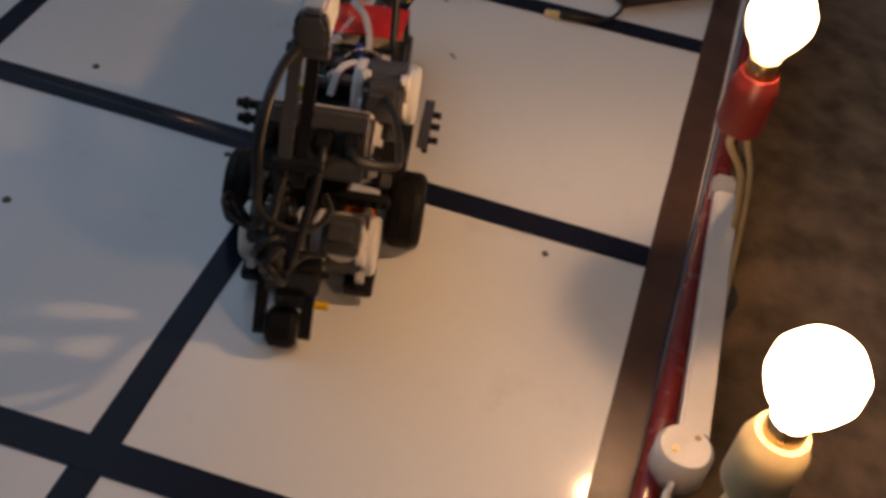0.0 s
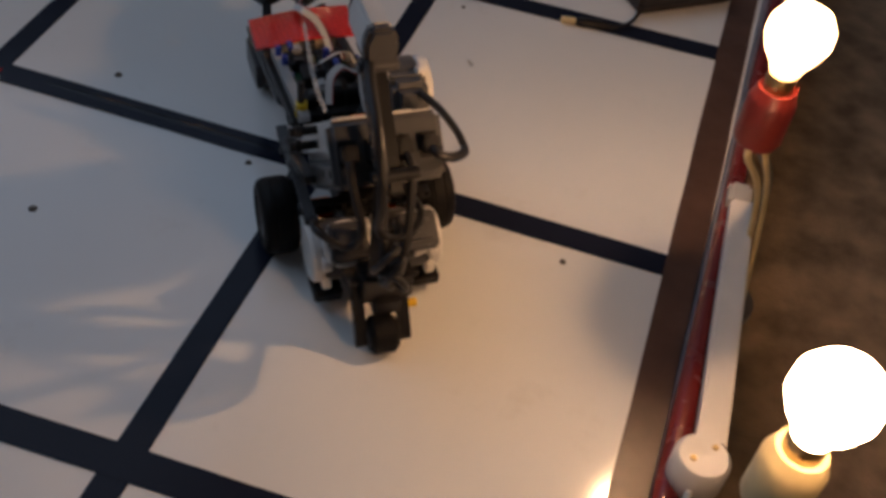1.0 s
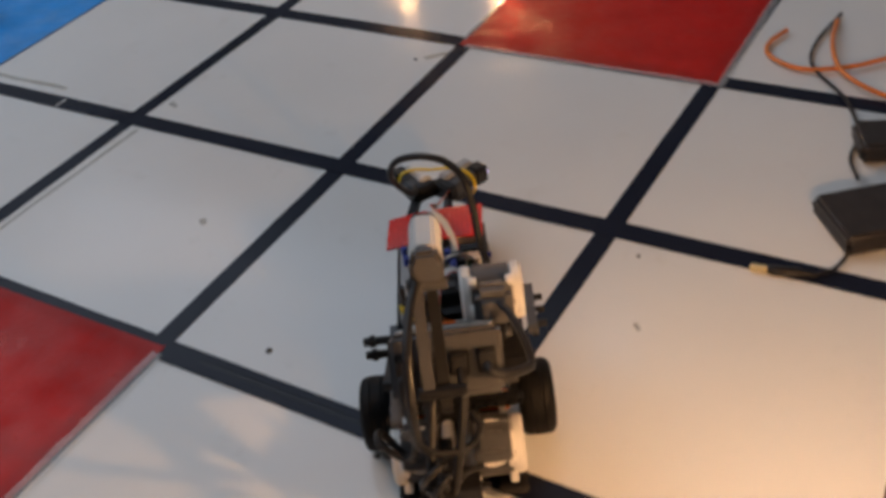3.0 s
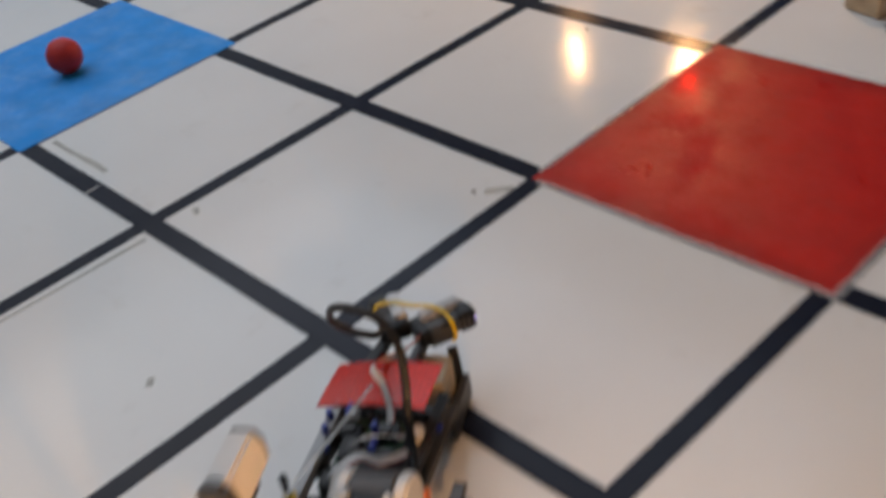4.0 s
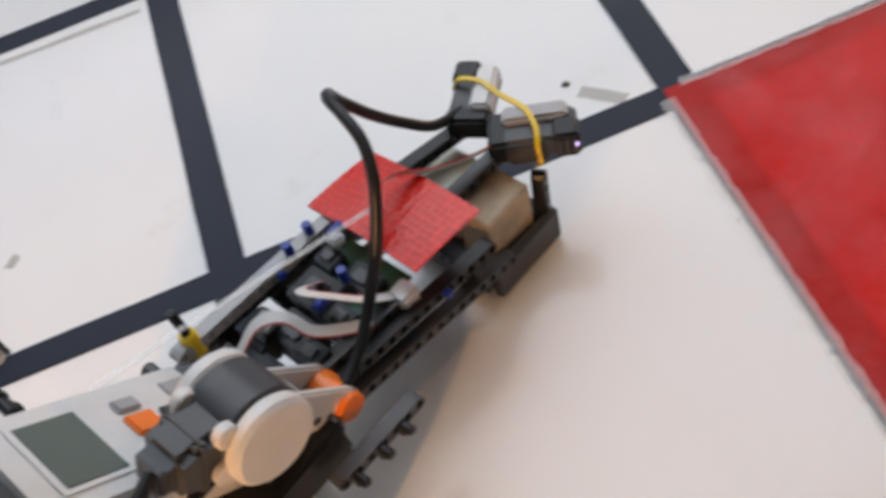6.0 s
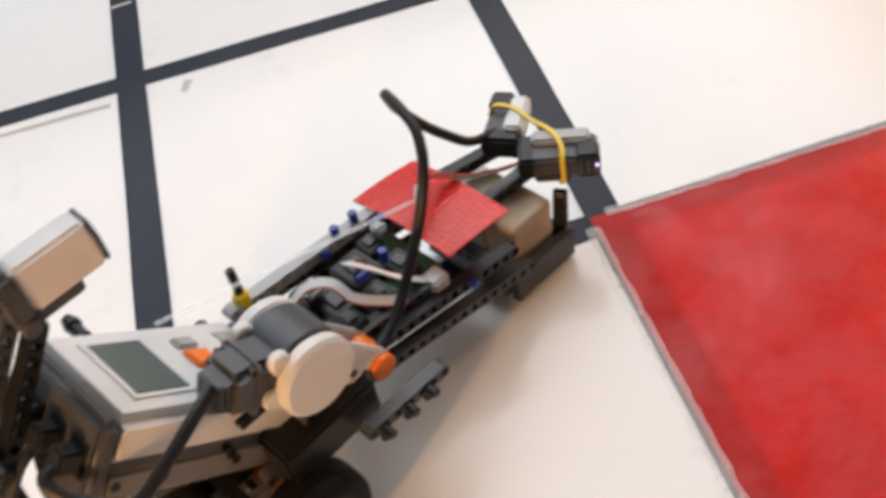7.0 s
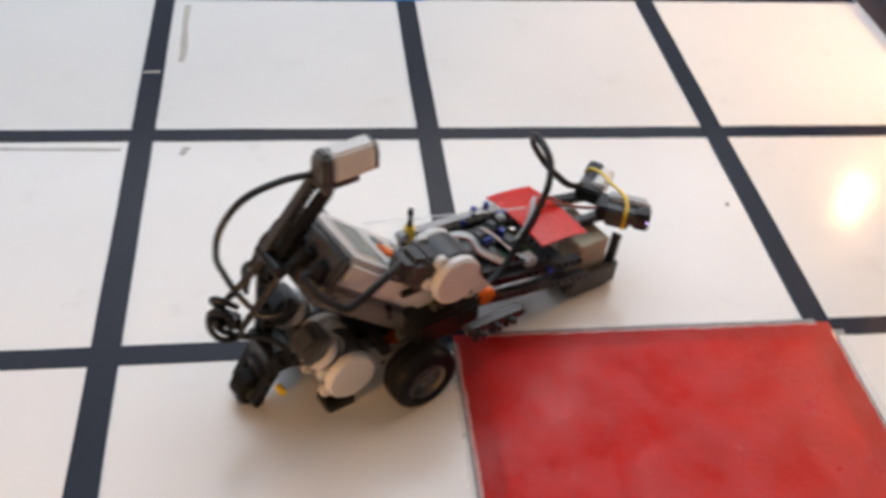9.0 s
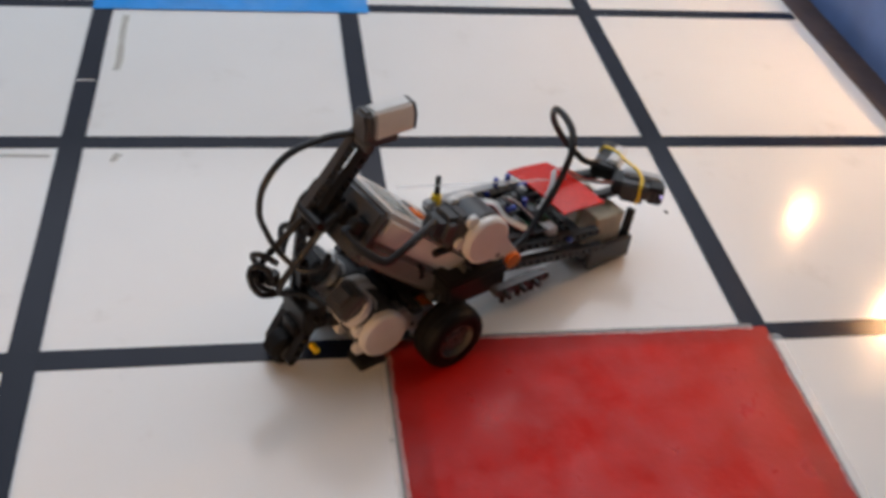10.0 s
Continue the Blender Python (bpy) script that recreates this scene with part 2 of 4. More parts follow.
def prism(outline, x0, x1, bev=0.0008, m=None):
    """An outline in the y-z plane drawn out from x0 to x1."""
    bm = bmesh.new()
    a = [bm.verts.new((x0, y, z)) for y, z in outline]
    b = [bm.verts.new((x1, y, z)) for y, z in outline]
    bm.faces.new(a), bm.faces.new(b[::-1])
    for i in range(len(a)):
        j = (i + 1) % len(a)
        bm.faces.new((a[i], b[i], b[j], a[j]))
    bmesh.ops.recalc_face_normals(bm, faces=bm.faces[:])
    if bev:
        bmesh.ops.bevel(bm, geom=bm.edges[:], offset=bev, segments=2, affect="EDGES", clamp_overlap=True)
    if m is not None:
        bmesh.ops.transform(bm, matrix=m, verts=bm.verts[:])
    return bm


def smooth_line(points, steps=8):
    pts = [Vector(p) for p in points]
    ext = [pts[0] * 2 - pts[1], *pts, pts[-1] * 2 - pts[-2]]
    out = []
    for a, b, c, d in zip(ext, ext[1:], ext[2:], ext[3:]):
        for k in range(steps):
            t = k / steps
            out.append(0.5 * (2 * b + (c - a) * t + (2 * a - 5 * b + 4 * c - d) * t * t + (3 * b - a - 3 * c + d) * t ** 3))
    out.append(pts[-1])
    return out


def sweep(points, section, steps=8, up=(0, 0, 1), loop_mats=None):
    """Draw a closed section (pairs) along a smooth line."""
    line = smooth_line(points, steps)
    bm = bmesh.new()
    rings, side = [], None
    for i, p in enumerate(line):
        d = (line[min(i + 1, len(line) - 1)] - line[max(i - 1, 0)]).normalized()
        s = d.cross(Vector(up)) if side is None else side - d * side.dot(d)
        if s.length < 1e-5:
            s = d.cross(Vector((1, 0, 0)))
        side = s.normalized()
        n = side.cross(d)
        rings.append([bm.verts.new(p + side * a + n * b) for a, b in section])
    k = len(section)
    for p, q in zip(rings, rings[1:]):
        for i in range(k):
            f = bm.faces.new((p[i], p[(i + 1) % k], q[(i + 1) % k], q[i]))
            if loop_mats:
                f.material_index = loop_mats[i]
    bm.faces.new(rings[0]), bm.faces.new(rings[-1][::-1])
    return bm


def round_section(r, n=10, flat=1.0):
    return [(math.cos(2 * math.pi * i / n) * r, math.sin(2 * math.pi * i / n) * r * flat) for i in range(n)]


def cable(points, r=0.0024, steps=8, flat=1.0):
    return sweep(points, round_section(r, 10, flat), steps)


PITCH = 0.008


def beam(count, m=None):
    """A studless building-set beam along y with round pin holes through x."""
    h, w, r, k = PITCH / 2, 0.0037, 0.0025, 8
    bm = bmesh.new()
    for i in range(count):
        cy = i * PITCH
        sides = []
        for x in (-w, w):
            outer, inner = [], []
            for j in range(k):
                c, s = math.cos(2 * math.pi * j / k), math.sin(2 * math.pi * j / k)
                sc, ss = (c > 0.1) - (c < -0.1), (s > 0.1) - (s < -0.1)
                if i == 0 and sc < 0 or i == count - 1 and sc > 0:
                    oy, oz = c * w, s * w
                else:
                    oy, oz = sc * h, ss * w
                outer.append(bm.verts.new((x, cy + oy, oz)))
                inner.append(bm.verts.new((x, cy + c * r, s * r)))
            for j in range(k):
                n = (j + 1) % k
                bm.faces.new((outer[j], outer[n], inner[n], inner[j]))
            sides.append((outer, inner))
        (o0, i0), (o1, i1) = sides
        for j in range(k):
            n = (j + 1) % k
            bm.faces.new((i0[j], i0[n], i1[n], i1[j]))
            if j in (7, 0) and i < count - 1 or j in (3, 4) and i > 0:
                continue
            bm.faces.new((o0[j], o0[n], o1[n], o1[j]))
    bmesh.ops.remove_doubles(bm, verts=bm.verts[:], dist=0.00002)
    if m is not None:
        bmesh.ops.transform(bm, matrix=m, verts=bm.verts[:])
    return bm


def span(p, q, count=None):
    """A pose that lays the y axis from p to q (millimetres); also the number of beam holes between."""
    p, q = Vector(p) / 1000, Vector(q) / 1000
    d = q - p
    yv = d.normalized()
    xv = yv.cross(Vector((0, 0, 1)))
    xv = xv.normalized() if xv.length > 1e-4 else Vector((1, 0, 0))
    zv = xv.cross(yv)
    rot = Matrix((xv, yv, zv)).transposed().to_4x4()
    return Matrix.Translation(p) @ rot, max(2, round(d.length / PITCH) + 1)


def mm(*v):
    return [a / 1000 for a in v]


def pts(*rows):
    return [Vector(r) / 1000 for r in rows]


# ---- the board ----
def strip(x0, y0, x1, y1, w, z0, z1, jitter=0.0004):
    """A thin tape along a line, with slightly uneven edges."""
    a, b = Vector((x0, y0, 0)), Vector((x1, y1, 0))
    d = (b - a).normalized()
    s = Vector((-d.y, d.x, 0))
    n = max(6, int((b - a).length / 0.05))
    bm = bmesh.new()
    rows = []
    for i in range(n + 1):
        p = a + (b - a) * (i / n)
        l, r = p + s * (w / 2 + random.uniform(-jitter, jitter)), p - s * (w / 2 + random.uniform(-jitter, jitter))
        rows.append([bm.verts.new((q.x, q.y, z)) for q, z in ((l, z0), (l, z1), (r, z1), (r, z0))])
    for p, q in zip(rows, rows[1:]):
        for j in range(4):
            bm.faces.new((p[j], p[(j + 1) % 4], q[(j + 1) % 4], q[j]))
    bm.faces.new(rows[0]), bm.faces.new(rows[-1])
    return bm


X0, Y0, Y1 = -1.1, -0.9, 1.545
def east(y, at=0.900):
    """The board's east edge runs slightly askew."""
    return at + 0.04 * (y - 0.17)


bm = block(X0 - 0.012, 0.9, Y0 - 0.012, Y1 + 0.012, -0.1, 0, 0)
for v in bm.verts:
    if v.co.x > 0:
        v.co.x = east(v.co.y)
solo("floor", bm, M_BOARD, "glossy white laminate game board with smudges", "floor", kind="structure", smooth=False)
solo("ground", block(-6, 6, -6, 7, -0.2, -0.10, 0), M_GROUND, "dark brown ground around the board", "ground", kind="structure", smooth=False)

# long tapes: offset and slant of each
for x, s in ((-0.9, 0), (-0.6, -0.01), (-0.3, -0.0082), (0.0, -0.0016), (0.3, -0.0092), (0.6016, 0.0224)):
    solo("tape_line", strip(x + s * (Y0 - 0.6), Y0, x + s * (1.50 - 0.6), 1.50, 0.0205, 0.0, 0.0005), M_TAPE, "matt black tape line on the white board", "tape line", "grid tapes", "structure", False)
for y, s in ((-0.6, 0), (-0.3, 0), (0.0055, 0.0064), (0.3071, -0.0137), (0.6, 0.0037), (0.8893, -0.0026), (1.2035, 0.0012)):
    solo("tape_line", strip(X0, y + s * (X0 - 0.3), 0.8765 + 0.028 * (y - 0.17), y + s * (0.87 - 0.3), 0.0235, 0.0005, 0.0009), M_TAPE, "matt black tape line on the white board", "tape line", "grid tapes", "structure", False)
solo("border_tape", strip(0.888 + 0.028 * (Y0 - 0.17), Y0, 0.888 + 0.028 * (1.515 - 0.17), 1.515, 0.027, 0.0, 0.0012), M_BORDER, "dark brown border tape along the board edge", "tape line", "border tapes", "structure", False)
solo("tape_wrinkle", sweep([(0.35, 0.3085, 0.0004), (0.42, 0.3070, 0.0008), (0.48, 0.3055, 0.0008), (0.56, 0.3050, 0.0004)], [(math.cos(math.pi * k / 10) * 0.0030, math.sin(math.pi * k / 10) * 0.0006) for k in range(11)], 6), M_WRINKLE, "raised glossy wrinkle along the black tape", "tape line", "grid tapes", "structure")
solo("border_tape", strip(X0, 1.5235, 0.912, 1.5235, 0.042, 0.0, 0.0012), M_BORDER, "dark brown border tape along the board edge", "tape line", "border tapes", "structure", False)


def sheet(name, x0, x1, y0, y1, z, slant, material, label, clear_edges):
    bm = bmesh.new()
    n = 16
    grid = [[bm.verts.new((x0 + (x1 - x0) * i / n + slant * ((y0 + (y1 - y0) * j / n) - 0.6), y0 + (y1 - y0) * j / n,
                           z + 0.0006 * noise.noise(Vector((x0 + i * 0.45, y0 + j * 0.45, 3.1))) ** 2)) for j in range(n + 1)] for i in range(n + 1)]
    for i in range(n):
        for j in range(n):
            bm.faces.new((grid[i][j], grid[i + 1][j], grid[i + 1][j + 1], grid[i][j + 1]))
    r = bmesh.ops.extrude_face_region(bm, geom=bm.faces[:])
    for v in [g for g in r["geom"] if isinstance(g, bmesh.types.BMVert)]:
        v.co.z += 0.0004
    root = thing(name, label, "plastic sheet", "coloured sheets")
    part("film", bm, material, root)
    for a in clear_edges:
        part("clear_tape", crumpled(*a), M_CLEAR, root, "crumpled clear adhesive tape")
    return root


def crumpled(xa, ya, xb, yb, w, z):
    a, b = Vector((xa, ya, 0)), Vector((xb, yb, 0))
    d = (b - a).normalized()
    s = Vector((-d.y, d.x, 0))
    n = int((b - a).length / 0.006)
    bm = bmesh.new()
    rows = []
    for i in range(n + 1):
        p = a + (b - a) * (i / n)
        row = []
        for k in (-1, -0.4, 0.1, 0.6, 1):
            q = p + s * (w / 2 * k + random.uniform(-0.0007, 0.0007))
            row.append(bm.verts.new((q.x, q.y, z + random.uniform(0, 0.0011))))
        rows.append(row)
    for p, q in zip(rows, rows[1:]):
        for j in range(4):
            bm.faces.new((p[j], p[j + 1], q[j + 1], q[j]))
    return bm


sheet("red_sheet", -0.012, 0.309, -0.012, 0.309, 0.0012, -0.006, M_RED, "glossy translucent red plastic sheet filling one grid square", [(0.314, 0.0, 0.311, 0.3, 0.012, 0.0022)])
sheet("red_sheet", 0.292, 0.616, 0.8795, 1.213, 0.0012, -0.004, M_RED, "glossy translucent red plastic sheet filling one grid square",
      [(0.30, 0.8775, 0.62, 0.8785, 0.009, 0.0022), (0.30, 1.216, 0.62, 1.216, 0.012, 0.0022), (0.291, 0.89, 0.290, 1.20, 0.007, 0.0022), (0.618, 0.88, 0.617, 1.21, 0.009, 0.0022)])
sheet("blue_sheet", -0.612, -0.285, 0.586, 0.917, 0.0012, -0.01, M_BLUE, "plain blue plastic sheet filling one grid square", [])

# specks, scuffs and glue lines on the board
for x, y, r in ((0.399, 0.342, 0.0032), (0.423, 0.175, 0.0034), (0.804, 0.273, 0.0026), (0.545, 0.283, 0.0028), (0.256, 0.831, 0.0026), (0.124, 1.176, 0.0022), (0.64, 0.572, 0.002)):
    solo("speck", lathe([(0.0001, r), (0.0012, r * 0.8), (0.0018, r * 0.3)], "z", 9, Matrix.Translation((x, y, 0))), M_DIRT, "small dark speck of dirt on the board", "dirt", "specks")
for p in ((-0.272, 0.6255, -0.141, 0.6275, 0.0075), (0.018, 0.34, 0.0235, 0.581, 0.004), (0.266, 0.836, 0.286, 0.858, 0.009), (0.020, 0.645, 0.034, 0.640, 0.006), (0.216, 0.471, 0.224, 0.464, 0.007), (0.668, 0.49, 0.674, 0.483, 0.004)):
    solo("glue_mark", strip(*p, 0.00002, 0.0002, 0.0012), M_GLUE, "faded yellowish glue residue on the board", "stain", "glue marks", smooth=False)
solo("clear_tape_patch", crumpled(0.868, -0.06, 0.872, 0.0, 0.026, 0.0016), M_CLEAR, "crumpled clear tape stuck over the border tape", "clear tape")
solo("tape_scratch", strip(-0.118, 0.588, -0.119, 0.606, 0.002, 0.0009, 0.0013), M_WHITE, "white scratch across the black tape", "stain", smooth=False)

# low walls round the board
for nm, a, lab in (("wall_north", (X0, 0.962, 1.545, 1.557, 0, 0.12), "low blue painted board wall"),
                   ("wall_west", (X0 - 0.012, X0, Y0, 1.557, 0, 0.1), "low blue painted board wall"), ("wall_south", (X0, 0.857, Y0 - 0.012, Y0, 0, 0.055), "low blue painted board wall")):
    solo(nm, block(*a, 0.001), M_WALLBLUE, lab, "wall", kind="structure")
solo("wall_east", strip(east(Y0, 0.9045), Y0, east(1.544, 0.9045), 1.544, 0.0085, -0.1, 0.0135), M_EDGE, "thin blue-grey board edge beside the rail", "wall", kind="structure", smooth=False)
solo("rail", sweep([(0.857, Y0, 0.012), (0.9085, 0.17, 0.012), (0.924, 0.5, 0.012), (0.974, 1.54, 0.012)], round_section(0.0085, 14, 0.9), 4), M_REDPAINT, "glossy dark red rail along the board edge", "rail", kind="structure")

# unseen room added to close the place; the ceiling opening holds the daylight lamp
RH = 2.6
for nm, a in (("wall_1", (-4.0, -3.9, -3.4, 4.6, -0.1, RH)), ("wall_2", (3.9, 4.0, -3.4, 4.6, -0.1, RH)), ("wall_3", (-3.9, 3.9, 4.5, 4.6, -0.1, RH)), ("wall_4", (-3.9, 3.9, -3.4, -3.3, -0.1, RH))):
    solo(nm, block(*a, 0), M_ROOM, "unseen pale plaster room wall, added to close the place", "wall", kind="structure", smooth=False)
bm = block(-4.0, -3.8, -3.4, 4.6, RH, RH + 0.1, 0)
for a in ((-0.2, 4.0, -3.4, 4.6), (-3.8, -0.2, -3.4, -1.2), (-3.8, -0.2, 3.2, 4.6)):
    merge(bm, block(*a, RH, RH + 0.1, 0))
solo("ceiling", bm, M_ROOM, "unseen pale plaster ceiling, added, with an opening for the daylight lamp", "ceiling", kind="structure", smooth=False)


# ---- lamps beside the board ----
def bulb_lamp(x, y, z, holder, glow, clear, k, foot):
    """A bulb of size k in its holder; the stand bends to its foot beside the board."""
    root = thing("lamp", "lit clear glass bulb in a red bakelite holder beside the board" if holder else "lit round glass bulb standing beside the board", "lamp", "bulbs", m=Matrix.Translation((x, y, 0)))
    prof = [(-0.040, 0.013), (-0.030, 0.016), (-0.018, 0.024), (-0.004, 0.0295), (0.010, 0.029), (0.022, 0.022), (0.029, 0.010), (0.0305, 0.002)]
    if clear:
        f = 0.0095
        part("filament", lathe([(z - f, 0.001), (z - f * 0.8, 0.0035), (z - f * 0.4, 0.0048), (z, 0.005), (z + f * 0.4, 0.0048), (z + f * 0.8, 0.0035), (z + f, 0.001)], "z", 20), glow, root, "white-hot filament of the bulb")
        part("filament_stem", lathe([(z - 0.040 * k, 0.0045), (z - 0.022 * k, 0.003), (z - f, 0.0012)], "z", 12), M_ENVELOPE, root, "glass stem under the filament")
        part("envelope", lathe([(z + a * k, r * k) for a, r in prof], "z", 40), M_GLOWGLASS, root, "clear glass envelope with an added glow of its own")
    else:
        part("bulb", lathe([(z + a * k, r * k) for a, r in prof], "z", 40), glow, root, "glowing glass bulb")
    u = k * 1.19
    part("cap", lathe([(z - 0.052 * u, 0.010 * u), (z - 0.050 * u, 0.0115 * u), (z - 0.036 * u, 0.0115 * u), (z - 0.033 * u, 0.0105 * u)], "z", 20), M_BRASS, root, "brass screw cap")
    lo = z - 0.100 * u
    part("holder", lathe([(lo, 0.017 * u), (lo + 0.004, 0.0195 * u), (z - 0.060 * u, 0.0195 * u), (z - 0.054 * u, 0.017 * u), (z - 0.047 * u, 0.015 * u)], "z", 24), M_HOLDER if holder else M_SLEEVE, root, "red bakelite lamp holder" if holder else "yellowed plastic lamp holder")
    fx, fy = foot
    part("stand", cable([(0, 0, lo + 0.002), (fx * 0.25, fy * 0.25, lo - 0.03), (fx * 0.9, fy * 0.9, lo * 0.3), (fx, fy, 0.0), (fx, fy, -0.094)], 0.0032), M_DGREY, root, "thin dark stand")
    part("base", lathe([(-0.1, 0.03), (-0.094, 0.03), (-0.093, 0.028)], "z", 24, Matrix.Translation((fx, fy, 0))), M_DGREY, root, "round dark base")
    return root


LAMPS = ((M_GLOW_CORE, True, 0.63, (0.043, 0.13)), (M_GLOW, False, 0.63, (0.035, 0.0)), (M_GLOW_DIM, True, 0.84, (0.0, 0.01)), (M_GLOW_BRIGHT, True, 0.84, (0.0, 0.0)))
for i, (x, y, z) in enumerate(BULBS):
    bulb_lamp(x, y, z, i == 0, *LAMPS[i])


def wire(points, r, material, label, category="cable", group=""):
    return solo("cable", cable(points, r), material, label, category, group)


# cream cable trunking with a round plug, on the outer side of the wall
trunking = thing("trunking", "cream plastic batten with a round plug beside the wall", "batten")
part("batten", block(0.9145, 0.9335, 0.125, 0.36, 0.021, 0.033, 0.002), M_TRUNK, trunking)
part("end_cap", block(0.9125, 0.9305, 0.36, 0.385, 0.016, 0.030, 0.003), M_LGREY, trunking, "grey end cap")
part("leg", block(0.915, 0.927, 0.36, 0.372, -0.1, 0.018, 0.001), M_TRUNK, trunking)
plug = part("plug", lathe([(0.014, 0.0155), (0.017, 0.0175), (0.038, 0.0175), (0.0415, 0.015), (0.0416, 0.006), (0.0405, 0.002)], "z", 28, Matrix.Translation((0.9185, 0.108, 0))), M_TRUNK, trunking, "round cream plug with two screws")
for dx, dy in ((0.006, 0.008), (-0.006, -0.004)):
    part("screw", lathe([(0.0413, 0.0022), (0.0426, 0.0018)], "z", 10, Matrix.Translation((0.9185 + dx, 0.108 + dy, 0))), M_BRASS, plug, "small bright screw")
part("leg", block(0.914, 0.924, 0.103, 0.113, -0.1, 0.015, 0.001), M_TRUNK, trunking)
wire([(0.916, 0.092, 0.026), (0.914, 0.075, 0.022), (0.922, 0.05, 0.0), (0.935, 0.0, -0.06), (0.94, -0.05, -0.0975)], 0.0022, M_TRUNK, "thin cream cable leaving the round plug")
wire([(0.894, 0.236, 0.172), (0.896, 0.242, 0.160), (0.920, 0.300, 0.090), (0.936, 0.325, 0.0), (0.936, 0.27, -0.04), (0.948, 0.20, -0.096)], 0.0024, M_SLEEVE, "yellowed twin wire from the lamp holder")
wire([(0.902, 0.240, 0.172), (0.907, 0.246, 0.158), (0.928, 0.310, 0.080), (0.944, 0.315, -0.02), (0.945, 0.25, -0.07), (0.953, 0.18, -0.096)], 0.0020, M_SLEEVE, "yellowed twin wire from the lamp holder")
solo("wrapped_wire", sweep([(0.921, -0.004, 0.172), (0.918, -0.002, 0.150), (0.925, 0.0, 0.11), (0.940, 0.0, 0.03), (0.950, -0.01, -0.092)], round_section(0.0085, 12, 0.5), 6), M_SLEEVE, "yellowed tape wrapped round lamp wires", "cable")


# ---- power bricks and cables in the corner ----
def power_brick(m, sx, sy, sz, label):
    root = thing("power_adapter", label, "power adapter", "power adapters", m=m)
    part("case", block(-sx / 2, sx / 2, -sy / 2, sy / 2, 0, sz, 0.004, seg=3), M_ADAPTER, root)
    part("seam", block(-sx / 2 - 0.0004, sx / 2 + 0.0004, -sy / 2 - 0.0004, sy / 2 + 0.0004, sz * 0.5 - 0.0006, sz * 0.5 + 0.0006, 0), M_BLACK, root)
    part("strain_relief", lathe([(0, 0.005), (0.012, 0.003)], "y", 12, Matrix.Translation((0, sy / 2 - 0.001, sz / 2))), M_BLACK, root)
    return root


power_brick(pose(0.826, 0.692, 0.0012, 0, 0, -52), 0.070, 0.11, 0.022, "black plastic power adapter lying on the board")
power_brick(pose(0.815, 0.815, 0.0012, 0, 0, -68), 0.050, 0.085, 0.021, "black plastic power adapter lying on the board")
jack = thing("cable_connector", "black cable connector with a bare end on the tape", "connector", m=pose(0.742, 0.589, 0.0046, 0, 0, -80))
part("sleeve", lathe([(0.006, 0.0035), (0.010, 0.0048), (0.030, 0.0048), (0.034, 0.0036), (0.046, 0.0024)], "y", 16), M_BLACK, jack)
part("tip", lathe([(-0.008, 0.0028), (-0.007, 0.0034), (0.006, 0.0034)], "y", 14), M_SLEEVE, jack, "pale bare plug tip")
wire([(0.787, 0.597, 0.0046), (0.80, 0.615, 0.004), (0.805, 0.645, 0.004), (0.806, 0.667, 0.010)], 0.0017, M_CABLE, "thin black cable from the connector to an adapter")
wire([(0.79, 0.735, 0.013), (0.775, 0.78, 0.004), (0.772, 0.83, 0.004), (0.745, 0.89, 0.004), (0.70, 0.945, 0.004), (0.69, 1.0, 0.004), (0.70, 1.08, 0.004)], 0.0019, M_CABLE, "thin black cable trailing over the board")
wire([(0.652, 1.02, 0.005), (0.642, 0.985, 0.005), (0.650, 0.955, 0.005), (0.69, 0.935, 0.005), (0.74, 0.955, 0.006), (0.79, 1.0, 0.006), (0.85, 1.02, 0.005), (0.87, 1.1, 0.005), (0.80, 1.16, 0.005)], 0.0027, M_ORCABLE, "orange extension cable coiled on the board", group="orange cables")
wire([(0.70, 1.06, 0.005), (0.71, 0.99, 0.010), (0.735, 0.93, 0.010), (0.79, 0.90, 0.006), (0.84, 0.90, 0.005), (0.87, 0.93, 0.005), (0.862, 0.99, 0.005)], 0.0027, M_ORCABLE, "orange extension cable coiled on the board", group="orange cables")

plug_end = thing("cable_plug", "cream plastic plug at the end of the orange cable", "plug", m=pose(0.812, 0.925, 0.0012, 0, 0, 20))
part("shell", block(-0.014, 0.014, -0.03, 0.03, 0, 0.024, 0.004, seg=3), M_SLEEVE, plug_end)
part("collar", block(-0.010, 0.010, 0.03, 0.042, 0.004, 0.020, 0.003), M_TRUNK, plug_end)
pack = thing("battery_pack", "black battery pack lying beside the red sheet", "battery pack", m=pose(0.492, 1.318, 0.0012, 0, 0, -28))
part("case", block(-0.042, 0.042, -0.030, 0.030, 0, 0.030, 0.006, seg=3), M_BLACK, pack)
part("seam", block(-0.0424, 0.0424, -0.0304, 0.0304, 0.0145, 0.0157, 0), M_DGREY, pack)
solo("wooden_offcut", block(-0.026, 0.026, -0.022, 0.022, 0, 0.030, 0.0015, pose(0.396, 1.379, 0.0012, 0, 0, -14)), M_WOOD, "small tan wooden offcut beside the battery pack", "wood block")

# ball on the blue sheet
solo("ball", lathe([(-0.0249 * math.cos(math.pi * i / 14), max(0.0003, 0.0249 * math.sin(math.pi * i / 14))) for i in range(15)], "z", 28, Matrix.Translation((-0.437, 0.737, 0.0272))), M_BALL, "small matt red foam ball resting on the blue sheet", "ball")

# ---- the wheeled robot (its own space: x right, y ahead, millimetres in the helpers) ----
robot = thing("robot", "wheeled toy robot of white, grey and black building-set parts with cables", "robot")
T = Matrix.Translation


